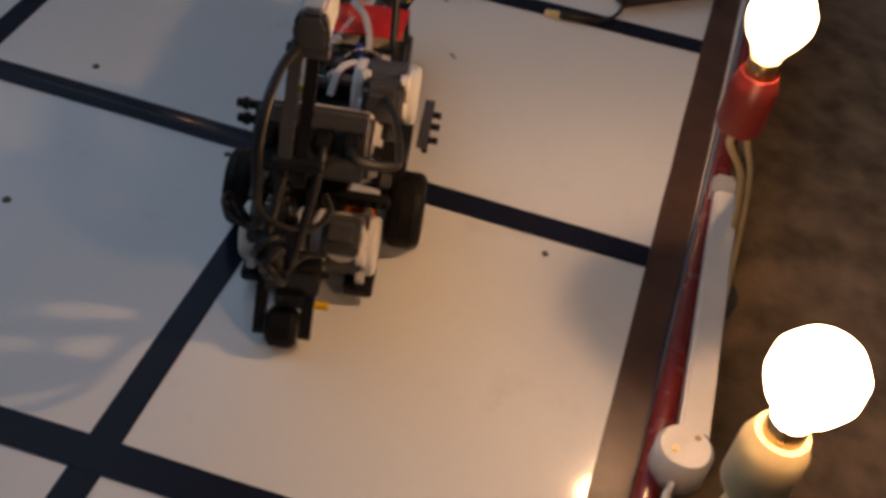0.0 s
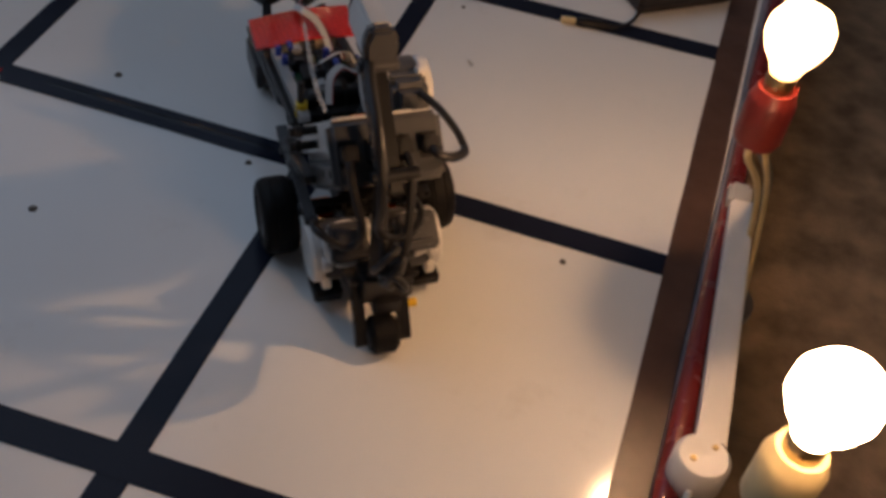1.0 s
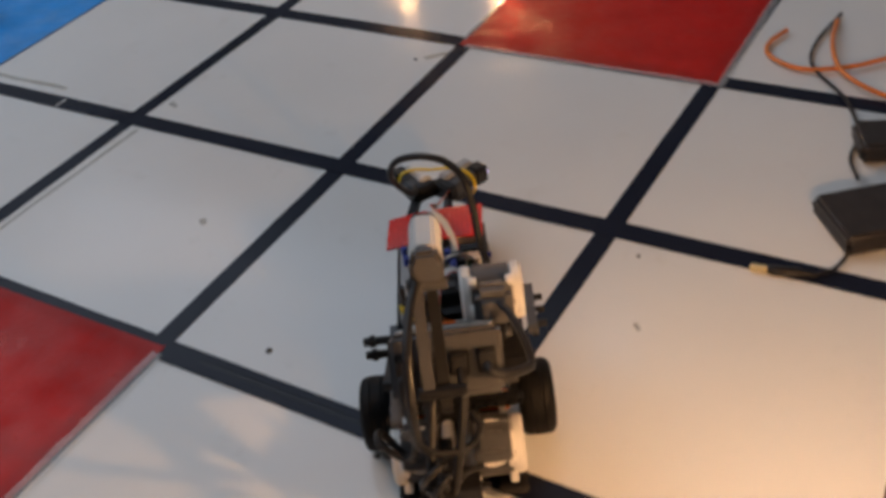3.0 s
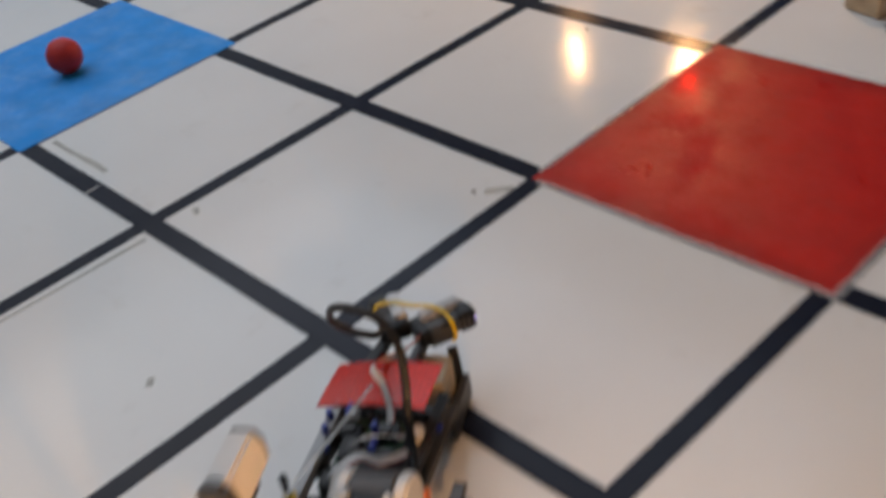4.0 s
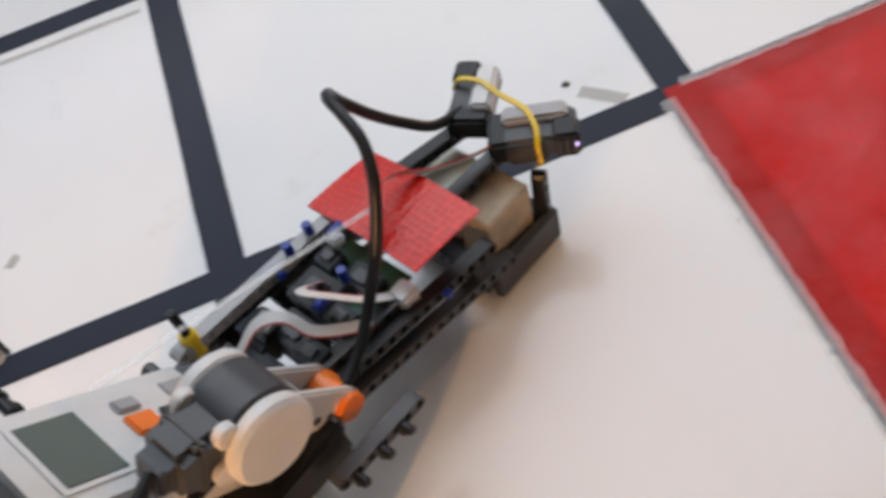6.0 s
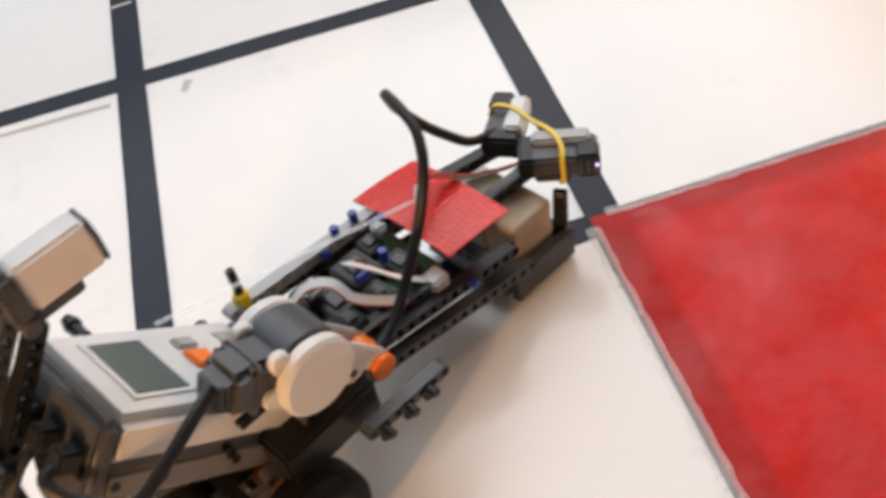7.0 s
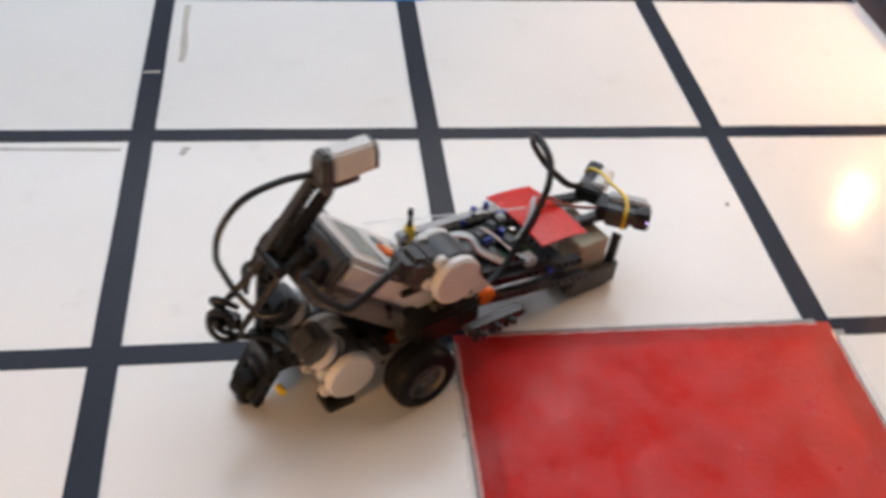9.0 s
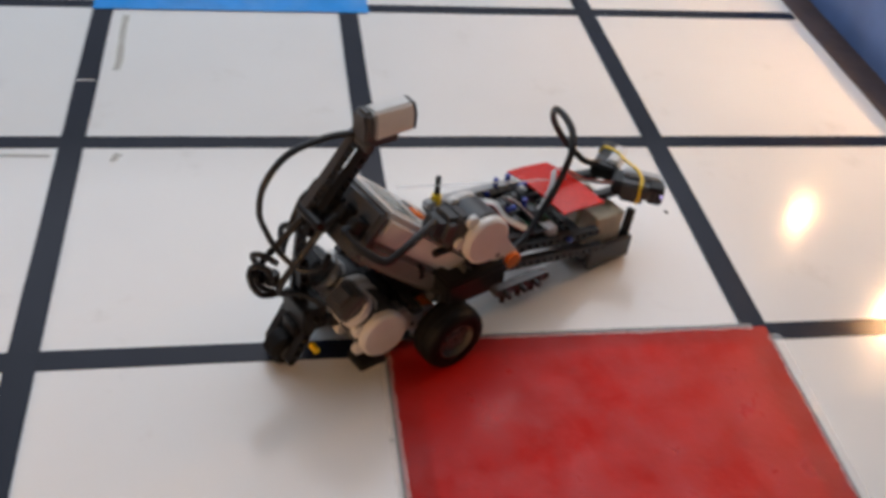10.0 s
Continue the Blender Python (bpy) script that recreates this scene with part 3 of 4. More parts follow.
def bx(x0, x1, y0, y1, z0, z1, bev=0.6, m=None):
    return block(*mm(x0, x1, y0, y1, z0, z1), bev / 1000, m)


def cyl(axis, a0, a1, r, at=(0, 0, 0), bev=0.8, seg=24):
    a0, a1, r, bev = a0 / 1000, a1 / 1000, r / 1000, bev / 1000
    return lathe([(a0, r - bev), (a0 + bev, r), (a1 - bev, r), (a1, r - bev)], axis, seg, T(Vector(at) / 1000))


def bar(name, p, q, material, parent, label="", roll=0):
    m, n = span(p, q)
    return part(name, beam(n, m @ pose(0, 0, 0, 0, roll, 0)), material, parent, label, smooth=False)


def pin(p, axis, length, material, parent, r=2.4):
    return part("pin", cyl(axis, -length / 2, length / 2, r, p, 0.4, 12), material, parent)


# drive wheels
def wheel(side):
    prof = [(side * a / 1000, r / 1000) for a, r in ((-10, 4), (-10, 15), (-9, 16.8), (10.5, 16.8), (11.5, 16), (11.5, 14.8), (6, 13.5), (5, 7), (5.5, 6.2), (9, 6), (9, 2.4), (3, 2.2))]
    rim = part("wheel", lathe(prof, "x", 32), M_HUB, robot, "grey spoked wheel with a black rubber tyre")
    prof = [(a / 1000, r / 1000) for a, r in ((-12.4, 16.4), (-13, 19), (-12.6, 23), (-11, 26), (-8.5, 27.4), (-5, 28), (-4.4, 27.3), (-3.6, 28), (3.6, 28), (4.4, 27.3), (5, 28), (8.5, 27.4), (11, 26), (12.6, 23), (13, 19), (12.4, 16.4))]
    part("tyre", lathe(prof, "x", 40, None, False), M_RUBBER, rim, "black rubber tyre")
    for k in range(6):
        a = math.pi * k / 3
        part("spoke", block(-0.0012, 0.0012, 0.006, 0.0145, -0.003, 0.003, 0.0004, Matrix.Rotation(a, 4, "X") @ T((side * 0.0065, 0, 0))), M_HUB, rim)
    part("axle_end", lathe([(side * 0.009, 0.0022), (side * 0.0105, 0.0018)], "x", 8), M_DGREY, rim)
    rim.location = (side * 0.0575, 0, 0.028)
    return rim


wheel_r, wheel_l = wheel(1), wheel(-1)
part("axle", cyl("x", -56, 56, 2.4, (0, 0, 28), 0.3, 10), M_BLACK, robot)


def motor(cx, hub, disc, tail, label, boxy=False):
    """A servo: orange hub, arm, round gear housing and a motor barrel, in the y-z plane."""
    h, d, t = Vector((0, *hub)), Vector((0, *disc)), Vector((0, *tail))
    root = part("servo_housing", cyl("x", cx - 13, cx + 13, 21, d, 1.0, 32), M_DGREY, robot, label)
    for s in (-1, 1):
        x = cx + s * 17.5
        part("gear_cover", cyl("x", x - 4.5, x + 4.5, 20.5, d, 2.0, 36), M_WHITE, root, "round white gear cover")
    u = (h - d).normalized()
    n = Vector((0, -u.z, u.y))
    a, b = d + n * 15, d - n * 15
    outline = [a, h + n * 8.5, h + u * 7 + n * 5, h + u * 7 - n * 5, h - n * 8.5, b]
    for x0, x1 in ((cx - 12, cx - 7.5), (cx + 7.5, cx + 12)):
        part("arm", prism([(p.y / 1000, p.z / 1000) for p in outline], x0 / 1000, x1 / 1000, 0.0012), M_WHITE, root, "white servo arm")
    part("hub", cyl("x", cx - 7.2, cx + 7.2, 8, h, 1.0), M_ORANGE, root, "orange drive hub")
    part("hub_face", cyl("x", cx + 11.5, cx + 15.5, 7.6, h, 0.8), M_ORANGE, root, "orange drive hub")
    part("web", prism([(p.y / 1000, p.z / 1000) for p in (d + n * 11, d + u * 28 + n * 8, d + u * 28 - n * 8, d - n * 11)], (cx - 7.4) / 1000, (cx + 7.4) / 1000, 0.001), M_LGREY, root)
    w = (t - d).normalized()
    k = Vector((0, -w.z, w.y))
    ln = (t - d).length
    turn = Matrix(((1, 0, 0, cx / 1000), (0, -k.y, w.y, d.y / 1000), (0, -k.z, w.z, d.z / 1000), (0, 0, 0, 1)))

    def ring(name, material, label, *rows):
        return part(name, lathe([(a * ln / 1000, r / 1000) for a, r in rows], "z", 32, turn), material, root, label)

    if boxy:
        o = [d + k * 14, t + k * 13 - w * 8, t + k * 10, t - k * 10, t - k * 13 - w * 8, d - k * 14]
        part("barrel", prism([(p.y / 1000, p.z / 1000) for p in o], (cx - 12.5) / 1000, (cx + 12.5) / 1000, 0.0065), M_DGREY, root, "dark grey motor barrel")
        c = d + w * (ln * 0.62)
        o = [c + k * 14.5, c + w * 5 + k * 14.2, c + w * 5 - k * 14.2, c - k * 14.5]
        part("collar", prism([(p.y / 1000, p.z / 1000) for p in o], (cx - 13.6) / 1000, (cx + 13.6) / 1000, 0.0022), M_DGREY, root, "dark grey collar")
    else:
        ring("barrel", M_DGREY, "round dark grey motor barrel", (0.05, 11), (0.15, 14.2), (0.70, 14.2), (0.76, 12))
        ring("collar", M_WHITE, "white collar", (0.30, 14.1), (0.31, 15.2), (0.42, 15.2), (0.43, 14.1))
        ring("collar", M_WHITE, "white collar", (0.56, 14.1), (0.57, 15.6), (0.72, 15.6), (0.73, 14.1))
        c = d + w * (ln * 0.745)
        o = [c + k * 13.5, t + k * 12.5 - w * 2, t + k * 10, t - k * 10, t - k * 12.5 - w * 2, c - k * 13.5]
        part("barrel_end", prism([(p.y / 1000, p.z / 1000) for p in o], (cx - 12.5) / 1000, (cx + 12.5) / 1000, 0.003), M_DGREY, root, "dark grey squared end of the motor")
        c = d + w * (ln * 0.83)
        o = [c + k * 13.4, c + w * 2 + k * 13.3, c + w * 2 - k * 13.3, c - k * 13.4]
        part("band", prism([(p.y / 1000, p.z / 1000) for p in o], (cx - 12.8) / 1000, (cx + 12.8) / 1000, 0.001), M_LGREY, root, "light grey band")
    e = t + w * 4
    o = [t + k * 7, e + k * 6, e - k * 6, t - k * 7]
    part("socket", prism([(p.y / 1000, p.z / 1000) for p in o], (cx - 8) / 1000, (cx + 8) / 1000, 0.0008), M_DGREY, root, "cable socket")
    for q in (d - u * 21 + n * 4, d - u * 16 - n * 14):
        for s in (-1, 1):
            part("lug", cyl("x", cx + s * 13 - 3, cx + s * 13 + 3, 5.5, q, 0.8, 16), M_WHITE, root)
    for i in range(3):
        q = h - u * (10 + 8 * i) - n * 4
        part("hole", cyl("x", cx - 12.3, cx + 12.3, 2.3, q, 0.2, 10), M_DGREY, root)
    return root


motor(22, (0, 28), (-51, 38), (-78, 73), "servo motor with white covers driving a wheel")
motor(-25, (0, 28), (-51, 38), (-78, 73), "servo motor with white covers driving a wheel")
motor(34, (66, 69), (30, 107), (-8, 124), "servo motor with white covers lifting the arm", True)


# programmable brick, tilted with its front end down
B = pose(0, -0.051, 0.152, -41, 0, 0)
body = part("control_brick", block(*mm(-36, 36, 4, 112, -24, 0), 0.005, B, 4), M_WHITE, robot, "white programmable brick with a small screen")
part("base", block(*mm(-35.5, 35.5, 5, 111, -44, -24.3), 0.004, B, 3), M_BASE, body, "grey lower half of the brick")
part("screen_frame", block(*mm(-24, 24, 19, 53, -0.5, 1.0), 0.0012, B), M_WHITE, body)
part("screen", block(*mm(-20.5, 20.5, 22.5, 49.5, 0.6, 1.5), 0.0003, B), M_SCREEN, body, "dark green-grey liquid crystal screen")
part("button", block(*mm(-7, 7, 64, 78, -0.5, 2.6), 0.0012, B), M_ORANGE, body, "orange square button")
part("button", block(*mm(-6, 6, 81, 88, -0.5, 2.2), 0.001, B), M_DGREY, body, "dark grey button")
for s in (-1, 1):
    part("button", block(*mm(*sorted((s * 10, s * 19)), 65, 77, -0.5, 2.2), 0.0012, B), M_LGREY, body, "light grey button")
part("end_panel", block(*mm(-35.8, 35.8, -2, 9, -43.8, -1.2), 0.0035, B, 3), M_DGREY, body, "dark grey end with cable sockets")
for i in range(4):
    x = -26 + 17 * i
    part("socket", block(*mm(x - 6, x + 6, -3.2, 0, -30, -14), 0.0006, B), M_BLACK, body, "black cable socket")
    if i in (0, 1, 2, 3):
        part("plug", block(*mm(x - 5, x + 5, -13, -2.5, -27, -16.5), 0.0012, B), M_CABLE, body, "black cable plug")
for y in (12, 36, 76, 100):
    for s in (-1, 1):
        part("pin_hole", cyl("x", s * 35.6 - 0.5, s * 35.6 + 0.5, 2.5, (0, 0, 0), 0.2, 12), M_BLACK, body).matrix_local = B @ T(mm(0, y, -33))
part("dimple", block(*mm(-22, 22, 92, 108, -0.4, 0.7), 0.0006, B), M_LGREY, body)

# sensor mast
bar("mast_beam", (-12, -49, 190), (-11, -92, 138), M_DGREY, robot, "dark grey mast beam")
bar("mast_beam", (-3, -47, 181), (-2, -91, 128), M_BLACK, robot, "black mast beam")
part("mast_joint", cyl("x", -16, 9, 4.2, (-2, -50, 188), 0.6, 14), M_DGREY, robot)
part("mast_joint", cyl("x", -18, 12, 4, (0, -92, 138), 0.6, 14), M_BLACK, robot)
LS = T(mm(-4, -29, 202)) @ Matrix.Diagonal((0.88, 1.0, 0.92, 1)) @ T(mm(0, 29, -197))
sensor = part("light_sensor", prism([(a / 1000, b / 1000) for a, b in ((-11, 186), (11, 186), (11.4, 200), (7, 209), (-7, 209), (-11.4, 200))], 0.012, 0.045, 0.0016, LS @ Matrix.Rotation(radians(-90), 4, "Z")), M_WHITE, robot, "boxy white light sensor with dark grey ends")
part("end_cap", prism([(a / 1000, b / 1000) for a, b in ((-11, 184), (11, 184), (12.2, 200), (7.6, 210), (-7.6, 210), (-12.2, 200))], 0.0435, 0.0535, 0.0028, LS @ Matrix.Rotation(radians(-90), 4, "Z")), M_DGREY, sensor, "dark grey end cap")
part("end_cap", prism([(a / 1000, b / 1000) for a, b in ((-10.4, 186.6), (10.4, 186.6), (11.0, 200), (6.6, 208.4), (-6.6, 208.4), (-11.0, 200))], 0.0102, 0.0122, 0.0006, LS @ Matrix.Rotation(radians(-90), 4, "Z")), M_DGREY, sensor, "dark grey end cap")
part("sole", bx(-9, 9, -46, -24, 179, 186.5, 1.2, LS), M_DGREY, sensor, "dark grey mounting foot")
part("lens", cyl("y", -51.5, -49, 3.2, (-4, 0, 199), 0.5, 16), M_BLACK, sensor)

# cables of the mast and brick
part("cable", cable(pts((-10, -48, 192), (-16, -72, 191), (-19, -100, 184), (-20, -118, 165), (-20, -123, 142), (-20, -118, 122), (-10, -112, 106), (8, -104, 100), (16, -92, 104), (12, -84, 110)), 0.0030, 8, 0.75), M_CABLE, robot, "flat black sensor cable in a wide loop")
part("cable", cable(pts((25, -73, 141), (27, -82, 141), (37, -80, 135), (49, -69, 127), (53, -61, 124), (51, -46, 128), (45, -26, 131), (38, -10, 131)), 0.0032, 8, 0.8), M_CABLE, robot, "black motor cable")
part("cable", cable(pts((8, -73, 141), (9, -86, 136), (6, -100, 116), (-2, -116, 84), (-6, -112, 70), (-10, -92, 66)), 0.0030, 8, 0.8), M_CABLE, robot, "black motor cable")
part("cable", cable(pts((-9, -73, 141), (-10, -88, 136), (-13, -106, 118), (-16, -124, 98), (-14, -130, 84), (-8, -122, 76), (2, -100, 70), (14, -90, 64)), 0.0030, 8, 0.8), M_CABLE, robot, "black motor cable")
part("cable", cable(pts((-26, -71, 141), (-28, -84, 134), (-24, -100, 104), (-32, -98, 88), (-48, -90, 96), (-48, -74, 88), (-36, -80, 72)), 0.0028, 8, 0.8), M_CABLE, robot, "black motor cable")
bundle = part("tied_cable", cable(pts((-14, -114, 74), (-16, -128, 84), (-14, -134, 96), (-8, -132, 104), (-6, -124, 98), (-12, -120, 86)), 0.0026), M_CABLE, robot, "bunched black cable loops")
part("loop", cable(pts((-6, -116, 72), (-4, -130, 78), (-6, -137, 88), (-12, -136, 96), (-18, -128, 92), (-16, -120, 80)), 0.0024), M_CABLE, bundle)
part("loop", cable(pts((-18, -112, 80), (-22, -124, 92), (-18, -130, 106), (-10, -126, 110), (-8, -116, 100)), 0.0024), M_CABLE, bundle)
part("tie", cyl("z", -5, 5, 6, (-12, -118, 84), 1.0, 12), M_BLACK, bundle)

# rear castor and its frame
caster = part("castor_wheel", cyl("x", -19, 1, 13.5, (0, -111, 13.5), 3.5, 32), M_RUBBER, robot, "small dark castor wheel")
part("castor_hub", cyl("x", -20, 2, 7, (0, -111, 13.5), 0.6, 18), M_DGREY, caster, "grey hub")
for x in (-24, 6):
    bar("castor_fork", (x, -113, 11), (x, -92, 46), M_BLACK, robot, "black castor fork")
    bar("castor_fork", (x, -92, 44), (x, -60, 30), M_DGREY, robot)
part("castor_block", bx(-22, 12, -104, -84, 38, 60, 1.2), M_BLACK, robot, "black bracket with added gap filler over the castor")
# dark filler added to hide the bright floor between castor wheel and bracket
part("castor_block", bx(-15, 4, -108, -86, 28, 42, 1.5), M_BLACK, robot, "black bracket with added gap filler over the castor")
bar("frame_beam", (-6, -96, 56), (-6, -96, 100), M_BLACK, robot)
bar("frame_beam", (-14, -98, 60), (-12, -92, 132), M_BLACK, robot)
for x in (-24, -14, 4, 14):
    pin((x, -94, 50), "x", 8, M_BLACK, robot)
pin((14, -96, 22), "x", 9, M_YELLOW, robot, 3)
part("skid", bx(24, 44, -72, -48, 8, 17, 1.5), M_BLACK, robot, "black block under the motor")
part("skid", bx(-46, -26, -72, -48, 8, 17, 1.5), M_BLACK, robot, "black block under the motor")

# chassis frame between the wheels
for x in (-42, 42):
    bar("frame_beam", (x, -8 if x > 0 else -40, 58), (x, 52, 58), M_DGREY, robot)
    bar("frame_beam", (x, -2, 34), (x, 22, 74), M_DGREY, robot)
for y in (-24, 8, 36):
    bar("cross_beam", (-44, y, 54), (44, y, 54), M_BLACK, robot)
part("centre_block", bx(-16, 16, -34, 44, 30, 52, 1.5), M_BLACK, robot, "black frame between the motors")
part("motor_mount", bx(14, 54, -2, 56, 50, 74, 2), M_BLACK, robot, "black mount under the arm motor")
bar("arm_beam", (62, 40, 58), (63, 84, 57), M_DGREY, robot, "dark grey lift beam")
for y in (46, 62, 76):
    pin((64, y, 51), "z", 10, M_BLACK, robot, 2.6)
    pin((68, y, 57), "x", 10, M_BLACK, robot, 2.6)
for z in (112, 100):
    pin((-45, -29, z + 15), "x", 18, M_BLACK, robot, 3)
    part("pin_collar", cyl("x", -50, -46, 4.2, (0, -29, z + 15), 0.4, 14), M_BLACK, robot)
bar("frame_beam", (-42, -36, 92), (-42, 20, 66), M_BLACK, robot)
pin((30, -16, 84), "x", 14, M_BLACK, robot, 3)
part("peg", cyl("y", -8, 8, 3, (38, 0, 98), 0.6, 12), M_BLACK, robot)

# front fork
bar("fork_beam", (-30, 36, 84), (-31, 128, 73), M_LGREY, robot, "light grey fork beam")
bar("fork_beam", (-34, 40, 76), (-35, 168, 56), M_BLACK, robot, "black fork beam")
bar("fork_beam", (-35, 92, 58), (-35, 216, 36), M_DGREY, robot, "dark grey fork beam")
bar("fork_beam", (30, 50, 68), (32, 176, 46), M_BLACK, robot, "black fork beam")
bar("fork_beam", (33, 60, 52), (34, 186, 26), M_DGREY, robot, "dark grey fork beam")
bar("fork_beam", (24, 56, 72), (24, 130, 60), M_DGREY, robot, "dark grey fork beam")
bar("fork_beam", (-12, 64, 66), (-12, 140, 54), M_BLACK, robot, "black fork beam")
FS = pose(0, 0, 0, -3, 0, 0)
part("side_plate", bx(31, 37, 172, 224, 14, 36, 1.0, FS), M_DGREY, robot, "dark grey side plate")
part("side_plate", bx(-40, -34, 172, 220, 16, 38, 1.0, FS), M_DGREY, robot, "dark grey side plate")
part("fork_floor", bx(-34, 31, 168, 222, 18, 22, 0.8, FS), M_DGREY, robot, "dark grey plate of the fork")
bar("front_post", (30, 220, 14), (27, 226, 44), M_BLACK, robot)
bar("front_rail", (-34, 224, 16), (32, 222, 16), M_BLACK, robot)
for y, z in ((60, 70), (92, 63), (122, 58), (164, 48)):
    bar("cross_beam", (-34, y, z - 6), (32, y, z - 6), M_BLACK, robot)
part("wooden_block", bx(6, 29, 180, 213, 26, 62, 1.0, FS), M_WOOD, robot, "pale wooden block in the fork")
part("olive_block", bx(-26, 0, 184, 214, 26, 60, 1.0, FS), M_OLIVE, robot, "dull olive block in the fork")
bar("carrier_beam", (2, 156, 58), (8, 230, 58), M_DGREY, robot, "dark grey beam carrying the front sensors")
bar("carrier_beam", (-32, 164, 62), (-19, 232, 58), M_BLACK, robot, "dark grey beam carrying the front sensors")

# red reflector card
bm = bmesh.new()
C4 = [Vector(v) / 1000 for v in ((-46, 134, 75), (33, 132, 81), (36, 176, 80), (-44, 180, 71))]
n = 12
rows = []
for i in range(n + 1):
    u = i / n
    row = []
    for j in range(7):
        v = j / 6
        p = (C4[0] * (1 - u) + C4[1] * u) * (1 - v) + (C4[3] * (1 - u) + C4[2] * u) * v
        row.append(bm.verts.new(p + Vector((0, 0, 0.003 * math.sin(math.pi * u) + 0.001 * math.sin(math.pi * v)))))
    rows.append(row)
for i in range(n):
    for j in range(6):
        bm.faces.new((rows[i][j], rows[i + 1][j], rows[i + 1][j + 1], rows[i][j + 1]))
ext = bmesh.ops.extrude_face_region(bm, geom=bm.faces[:])
for v in [g for g in ext["geom"] if isinstance(g, bmesh.types.BMVert)]:
    v.co.z -= 0.0012
card = part("reflector_card", bm, M_CARD, robot, "shiny red reflector card with a fine prismatic pattern")

# electronics in the fork
part("circuit_board", bx(-22, 22, 84, 128, 66, 68, 0.3, pose(0, 0, 0.012, -7, 0, 0)), M_BOARDPCB, robot, "green circuit board")
for x, y, s in ((-14, 72, 9), (2, 78, 11), (14, 96, 8), (-6, 100, 12), (8, 118, 9), (-16, 118, 7), (16, 74, 8)):
    part("module", bx(x - s, x + s, y - s * 0.8, y + s * 0.8, 58, 76 - y * 0.05 + s * 0.4, 1.0), M_BLACK, robot, "black electronic module")
    part("module_top", bx(x - s * 0.5, x + s * 0.5, y - s * 0.4, y + s * 0.4, 70, 78 - y * 0.05 + s * 0.4, 0.6), M_DGREY, robot)
for p, ax in (((-29, 107, 82), "z"), ((-31, 122, 80), "z"), ((4, 112, 81), "z"), ((8, 94, 84), "y"), ((-29, 96, 76), "x"), ((-20, 130, 78), "y"), ((34, 142, 52), "x")):
    pin(p, ax, 9, M_BLUEPIN, robot, 2.6)
part("connector", bx(-14, -4, 66, 78, 78, 86, 2.5), M_LGREY, robot, "light grey connector")
part("connector", bx(18, 30, 120, 132, 56, 66, 1.5), M_WHITE, robot, "pale connector")
part("connector", bx(-20, -12, 122, 130, 74, 80, 1.5), M_LGREY, robot, "light grey connector")
part("yellow_joint", cyl("z", 76, 92, 4.4, (-30, 44, 0), 0.8, 16), M_YELLOW, robot, "yellow plastic joint")
part("aerial_pin", cyl("z", 90, 109, 2.5, (-30.5, 44.5, 0), 0.5, 12), M_BLACK, robot, "black upright pin")
RB = [(-0.0030, 0.0), (-0.0030, 0.0006), (0.0022, 0.0006), (0.0030, 0.0006), (0.0030, 0.0), (0.0022, 0.0)]
RM = [0, 0, 1, 1, 1, 0]


def ribbon(*rows):
    part("ribbon_cable", sweep(pts(*rows), RB, 8, (0, 0, 1), RM), [M_RIBBON, M_STRIPE], robot, "grey-white ribbon cable with a red edge")


ribbon((6, 116, 66), (10, 128, 76), (4, 142, 90), (-6, 153, 95), (-8, 168, 88), (-2, 186, 76), (6, 208, 70), (10, 226, 66))
ribbon((22, 122, 64), (20, 108, 78), (14, 96, 92), (6, 90, 96), (-2, 94, 88), (-4, 104, 78))
ribbon((-8, 52, 80), (-4, 66, 92), (6, 76, 94), (16, 80, 86), (22, 90, 78), (26, 104, 68))

# front cable and sensor pair
part("cable", cable(pts((40, 52, 74), (40, 68, 72), (36, 88, 77), (30, 108, 92), (28, 123, 114), (23, 136, 135), (11, 146, 145), (-4, 151, 149), (-20, 156, 147), (-31, 163, 138), (-36, 171, 122), (-32, 182, 104), (-27, 195, 88), (-22, 208, 76), (-20, 228, 70)), 0.0030, 8, 0.85), M_CABLE, robot, "black sensor cable in a high loop")


def tube_sensor(m, ln, side, label, shell):
    o = part("range_sensor", block(*mm(0, ln, -11, 11, -9, 5), 0.002, m, 3), M_DGREY, robot, label)
    part("foot", block(*mm(6, ln - 16, -9, 9, -15, -8.5), 0.0012, m), M_DGREY, o, "dark grey foot")
    part("top_shell", block(*mm(5, ln - 4, *sorted((side * 1, side * 12)), -2, 9), 0.0018, m, 3), shell, o, "pale half shell")
    part("end_cap", block(*mm(ln - 13, ln + 1, *sorted((side * 1.5, -side * 12.5)), -10, 7.5), 0.0018, m, 3), M_BLACK, o, "black end cap")
    part("end_cap", block(*mm(-3, 8, -11.8, 11.8, -9.6, 5.6), 0.002, m, 3), M_BLACK, o, "black end cap")
    for k in (0, 4, 8):
        part("slot", block(*mm(ln - 11 + k, ln - 9 + k, *sorted((-side * 12.2, -side * 12.9)), -6, 4), 0, m), M_DGREY, o, "dark grey slot")
    return o


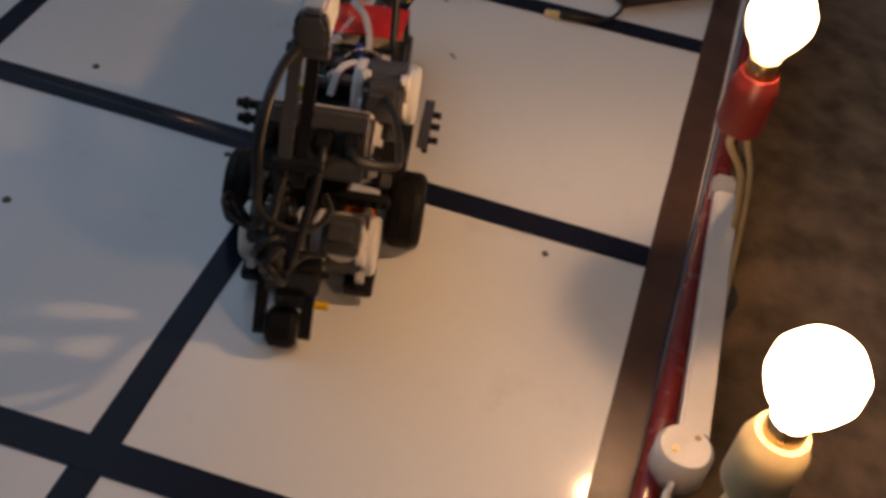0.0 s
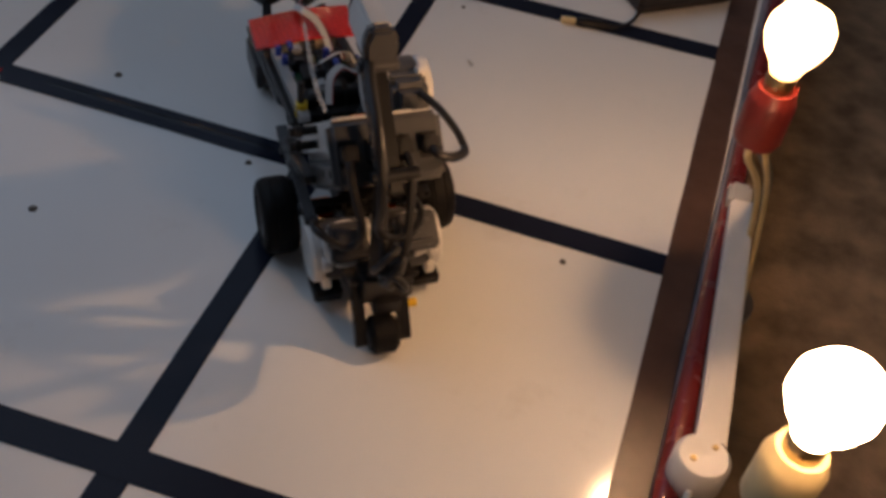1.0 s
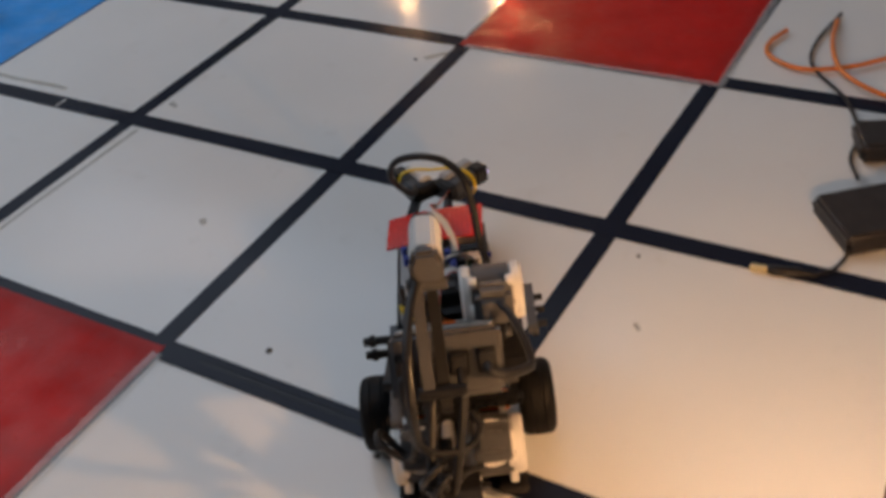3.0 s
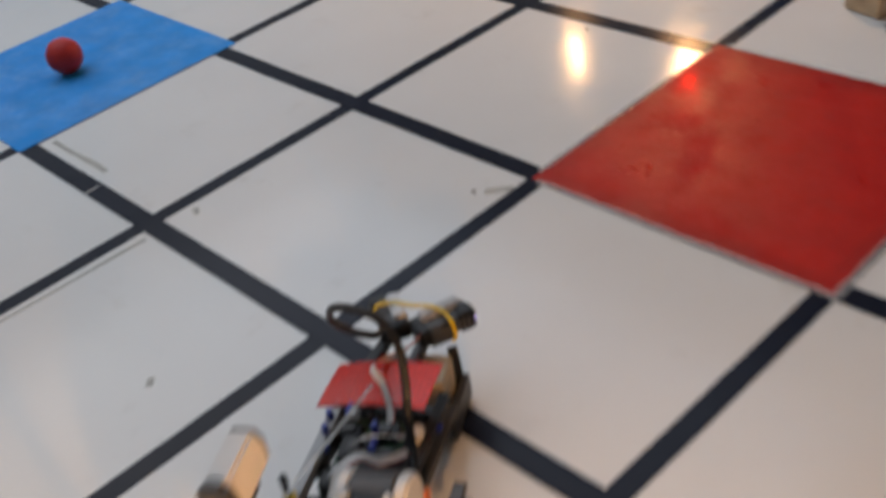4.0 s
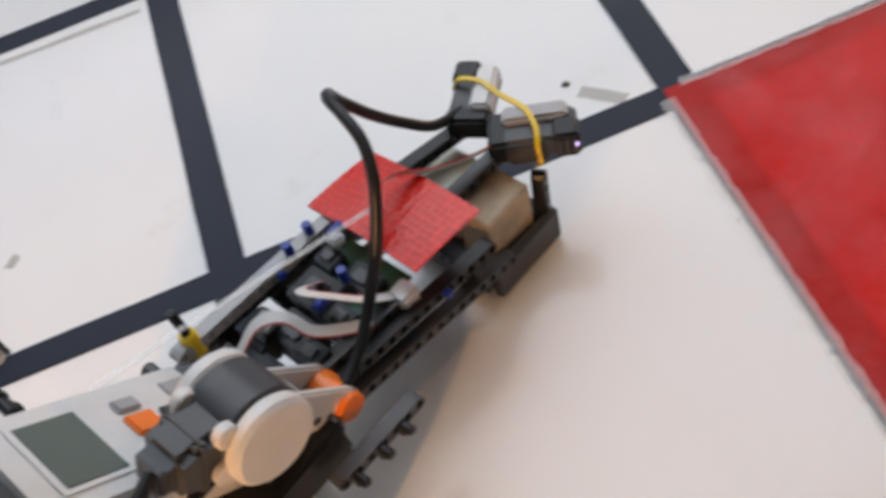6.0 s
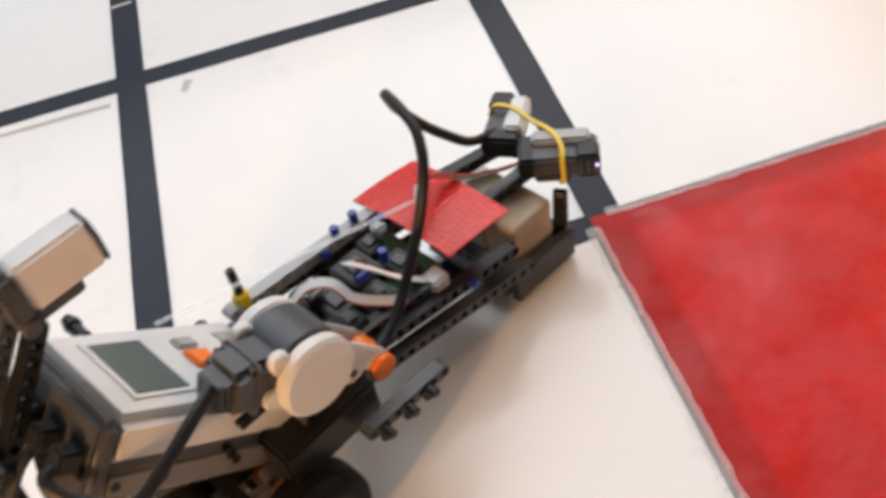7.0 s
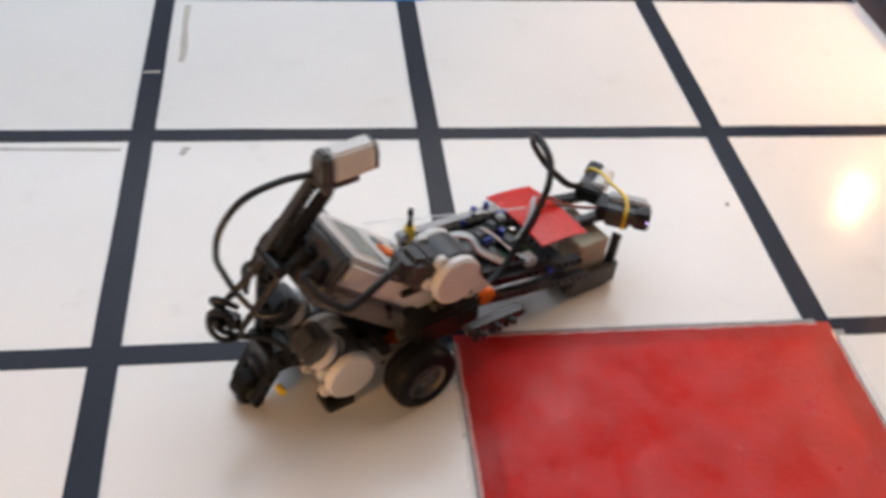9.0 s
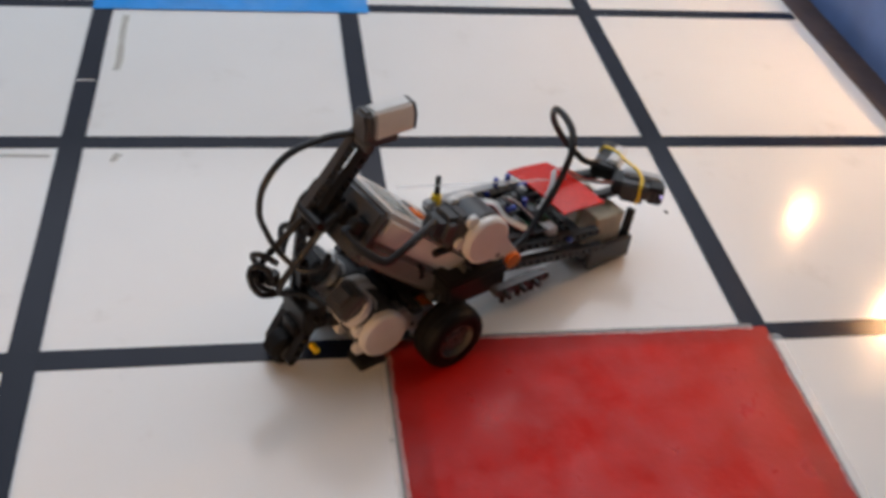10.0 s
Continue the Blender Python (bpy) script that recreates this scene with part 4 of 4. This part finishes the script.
right_sensor = tube_sensor(pose(0.004, 0.223, 0.067, 0, 0, 40), 43, 1, "dark grey range sensor with a light grey half shell", M_LGREY)
left_sensor = tube_sensor(pose(-0.013, 0.222, 0.068, 0, 0, 119), 39, -1, "dark grey range sensor with a white half shell", M_WHITE)
part("status_led", cyl("x", 44.2, 45.6, 0.9, (0, 240, 68), 0.2, 10), M_LED, right_sensor, "tiny lit status light")
part("rubber_band", sweep(pts((-35, 237, 70), (-31, 239, 77), (-20, 243, 77.5), (-4, 241, 77), (12, 240, 77), (24, 234, 76), (31, 226, 72), (32, 225, 62), (29, 226, 56)), [(-0.0014, -0.0005), (0.0014, -0.0005), (0.0014, 0.0006), (-0.0014, 0.0006)], 6), M_YELLOW, robot, "yellow rubber band round the sensors")
part("clear_strap", sweep(pts((-24, -2, 118), (-21, 40, 108), (-14, 92, 97), (-6, 146, 87)), [(-0.0016, 0.0), (-0.0016, 0.0005), (0.0016, 0.0005), (0.0016, 0.0)], 6), M_STRAP, robot, "strap of clear shiny tape")

ROBOT = [
    (0.0, 0.6341, 0.2363, 10.88),
    (0.5, 0.6392, 0.2365, 22.26),
    (1.0, 0.6394, 0.2387, 34.64),
    (1.5, 0.6389, 0.2418, 41.81),
    (2.0, 0.6332, 0.2492, 33.19),
    (2.5, 0.6075, 0.2867, 32.58),
    (2.7, 0.5967, 0.3023, 31.7),
    (3.8, 0.5475, 0.3914, 33.22),
    (4.0, 0.5362, 0.4087, 32.64),
    (4.2, 0.5246, 0.4268, 32.09),
    (4.5, 0.5065, 0.4501, 31.95),
    (5.0, 0.4827, 0.4905, 31.52),
    (5.3, 0.4674, 0.5118, 31.09),
    (5.5, 0.4591, 0.5289, 30.77),
    (5.8, 0.4452, 0.5537, 31.37),
    (6.0, 0.4374, 0.57, 31.24),
    (6.2, 0.4325, 0.5861, 31.36),
    (7.3, 0.3731, 0.6691, 30.54),
    (7.5, 0.3629, 0.6868, 30.05),
    (7.8, 0.3482, 0.7144, 29.5),
    (8.0, 0.3391, 0.7338, 29.49),
    (8.2, 0.3306, 0.7475, 28.86),
    (8.5, 0.3161, 0.7711, 28.61),
    (8.8, 0.3031, 0.7957, 28.14),
    (9.0, 0.294, 0.8121, 27.94),
    (9.5, 0.2702, 0.8533, 27.81),
    (10.0, 0.2518, 0.8951, 27.49),
]


def motions():
    rows = []
    for t, x, y, a in ROBOT:
        r = radians(a)
        rows.append((t, x + 0.010 * math.cos(r), y + 0.010 * math.sin(r), a))
    walk(robot, [(t, pose(x, y, 0, 0, 0, a)) for t, x, y, a in rows])
    # wheels turn as far as the ground passes under them
    for ob, side in ((wheel_r, 1), (wheel_l, -1)):
        turn, keys = 0.0, []
        for (t, x, y, a), nxt in zip(rows, rows[1:] + [None]):
            keys.append((t, pose(side * 0.0575, 0, 0.028, turn, 0, 0)))
            if nxt is None:
                break
            r = radians((a + nxt[3]) / 2)
            ahead = -(nxt[1] - x) * math.sin(r) + (nxt[2] - y) * math.cos(r) + side * 0.0575 * radians(nxt[3] - a)
            steps = max(1, math.ceil(abs(math.degrees(ahead / 0.028)) / 70))
            for k in range(1, steps):
                keys.append((t + (nxt[0] - t) * k / steps, pose(side * 0.0575, 0, 0.028, turn - math.degrees(ahead / 0.028) * k / steps, 0, 0)))
            turn -= math.degrees(ahead / 0.028)
        walk(ob, keys)


motions()
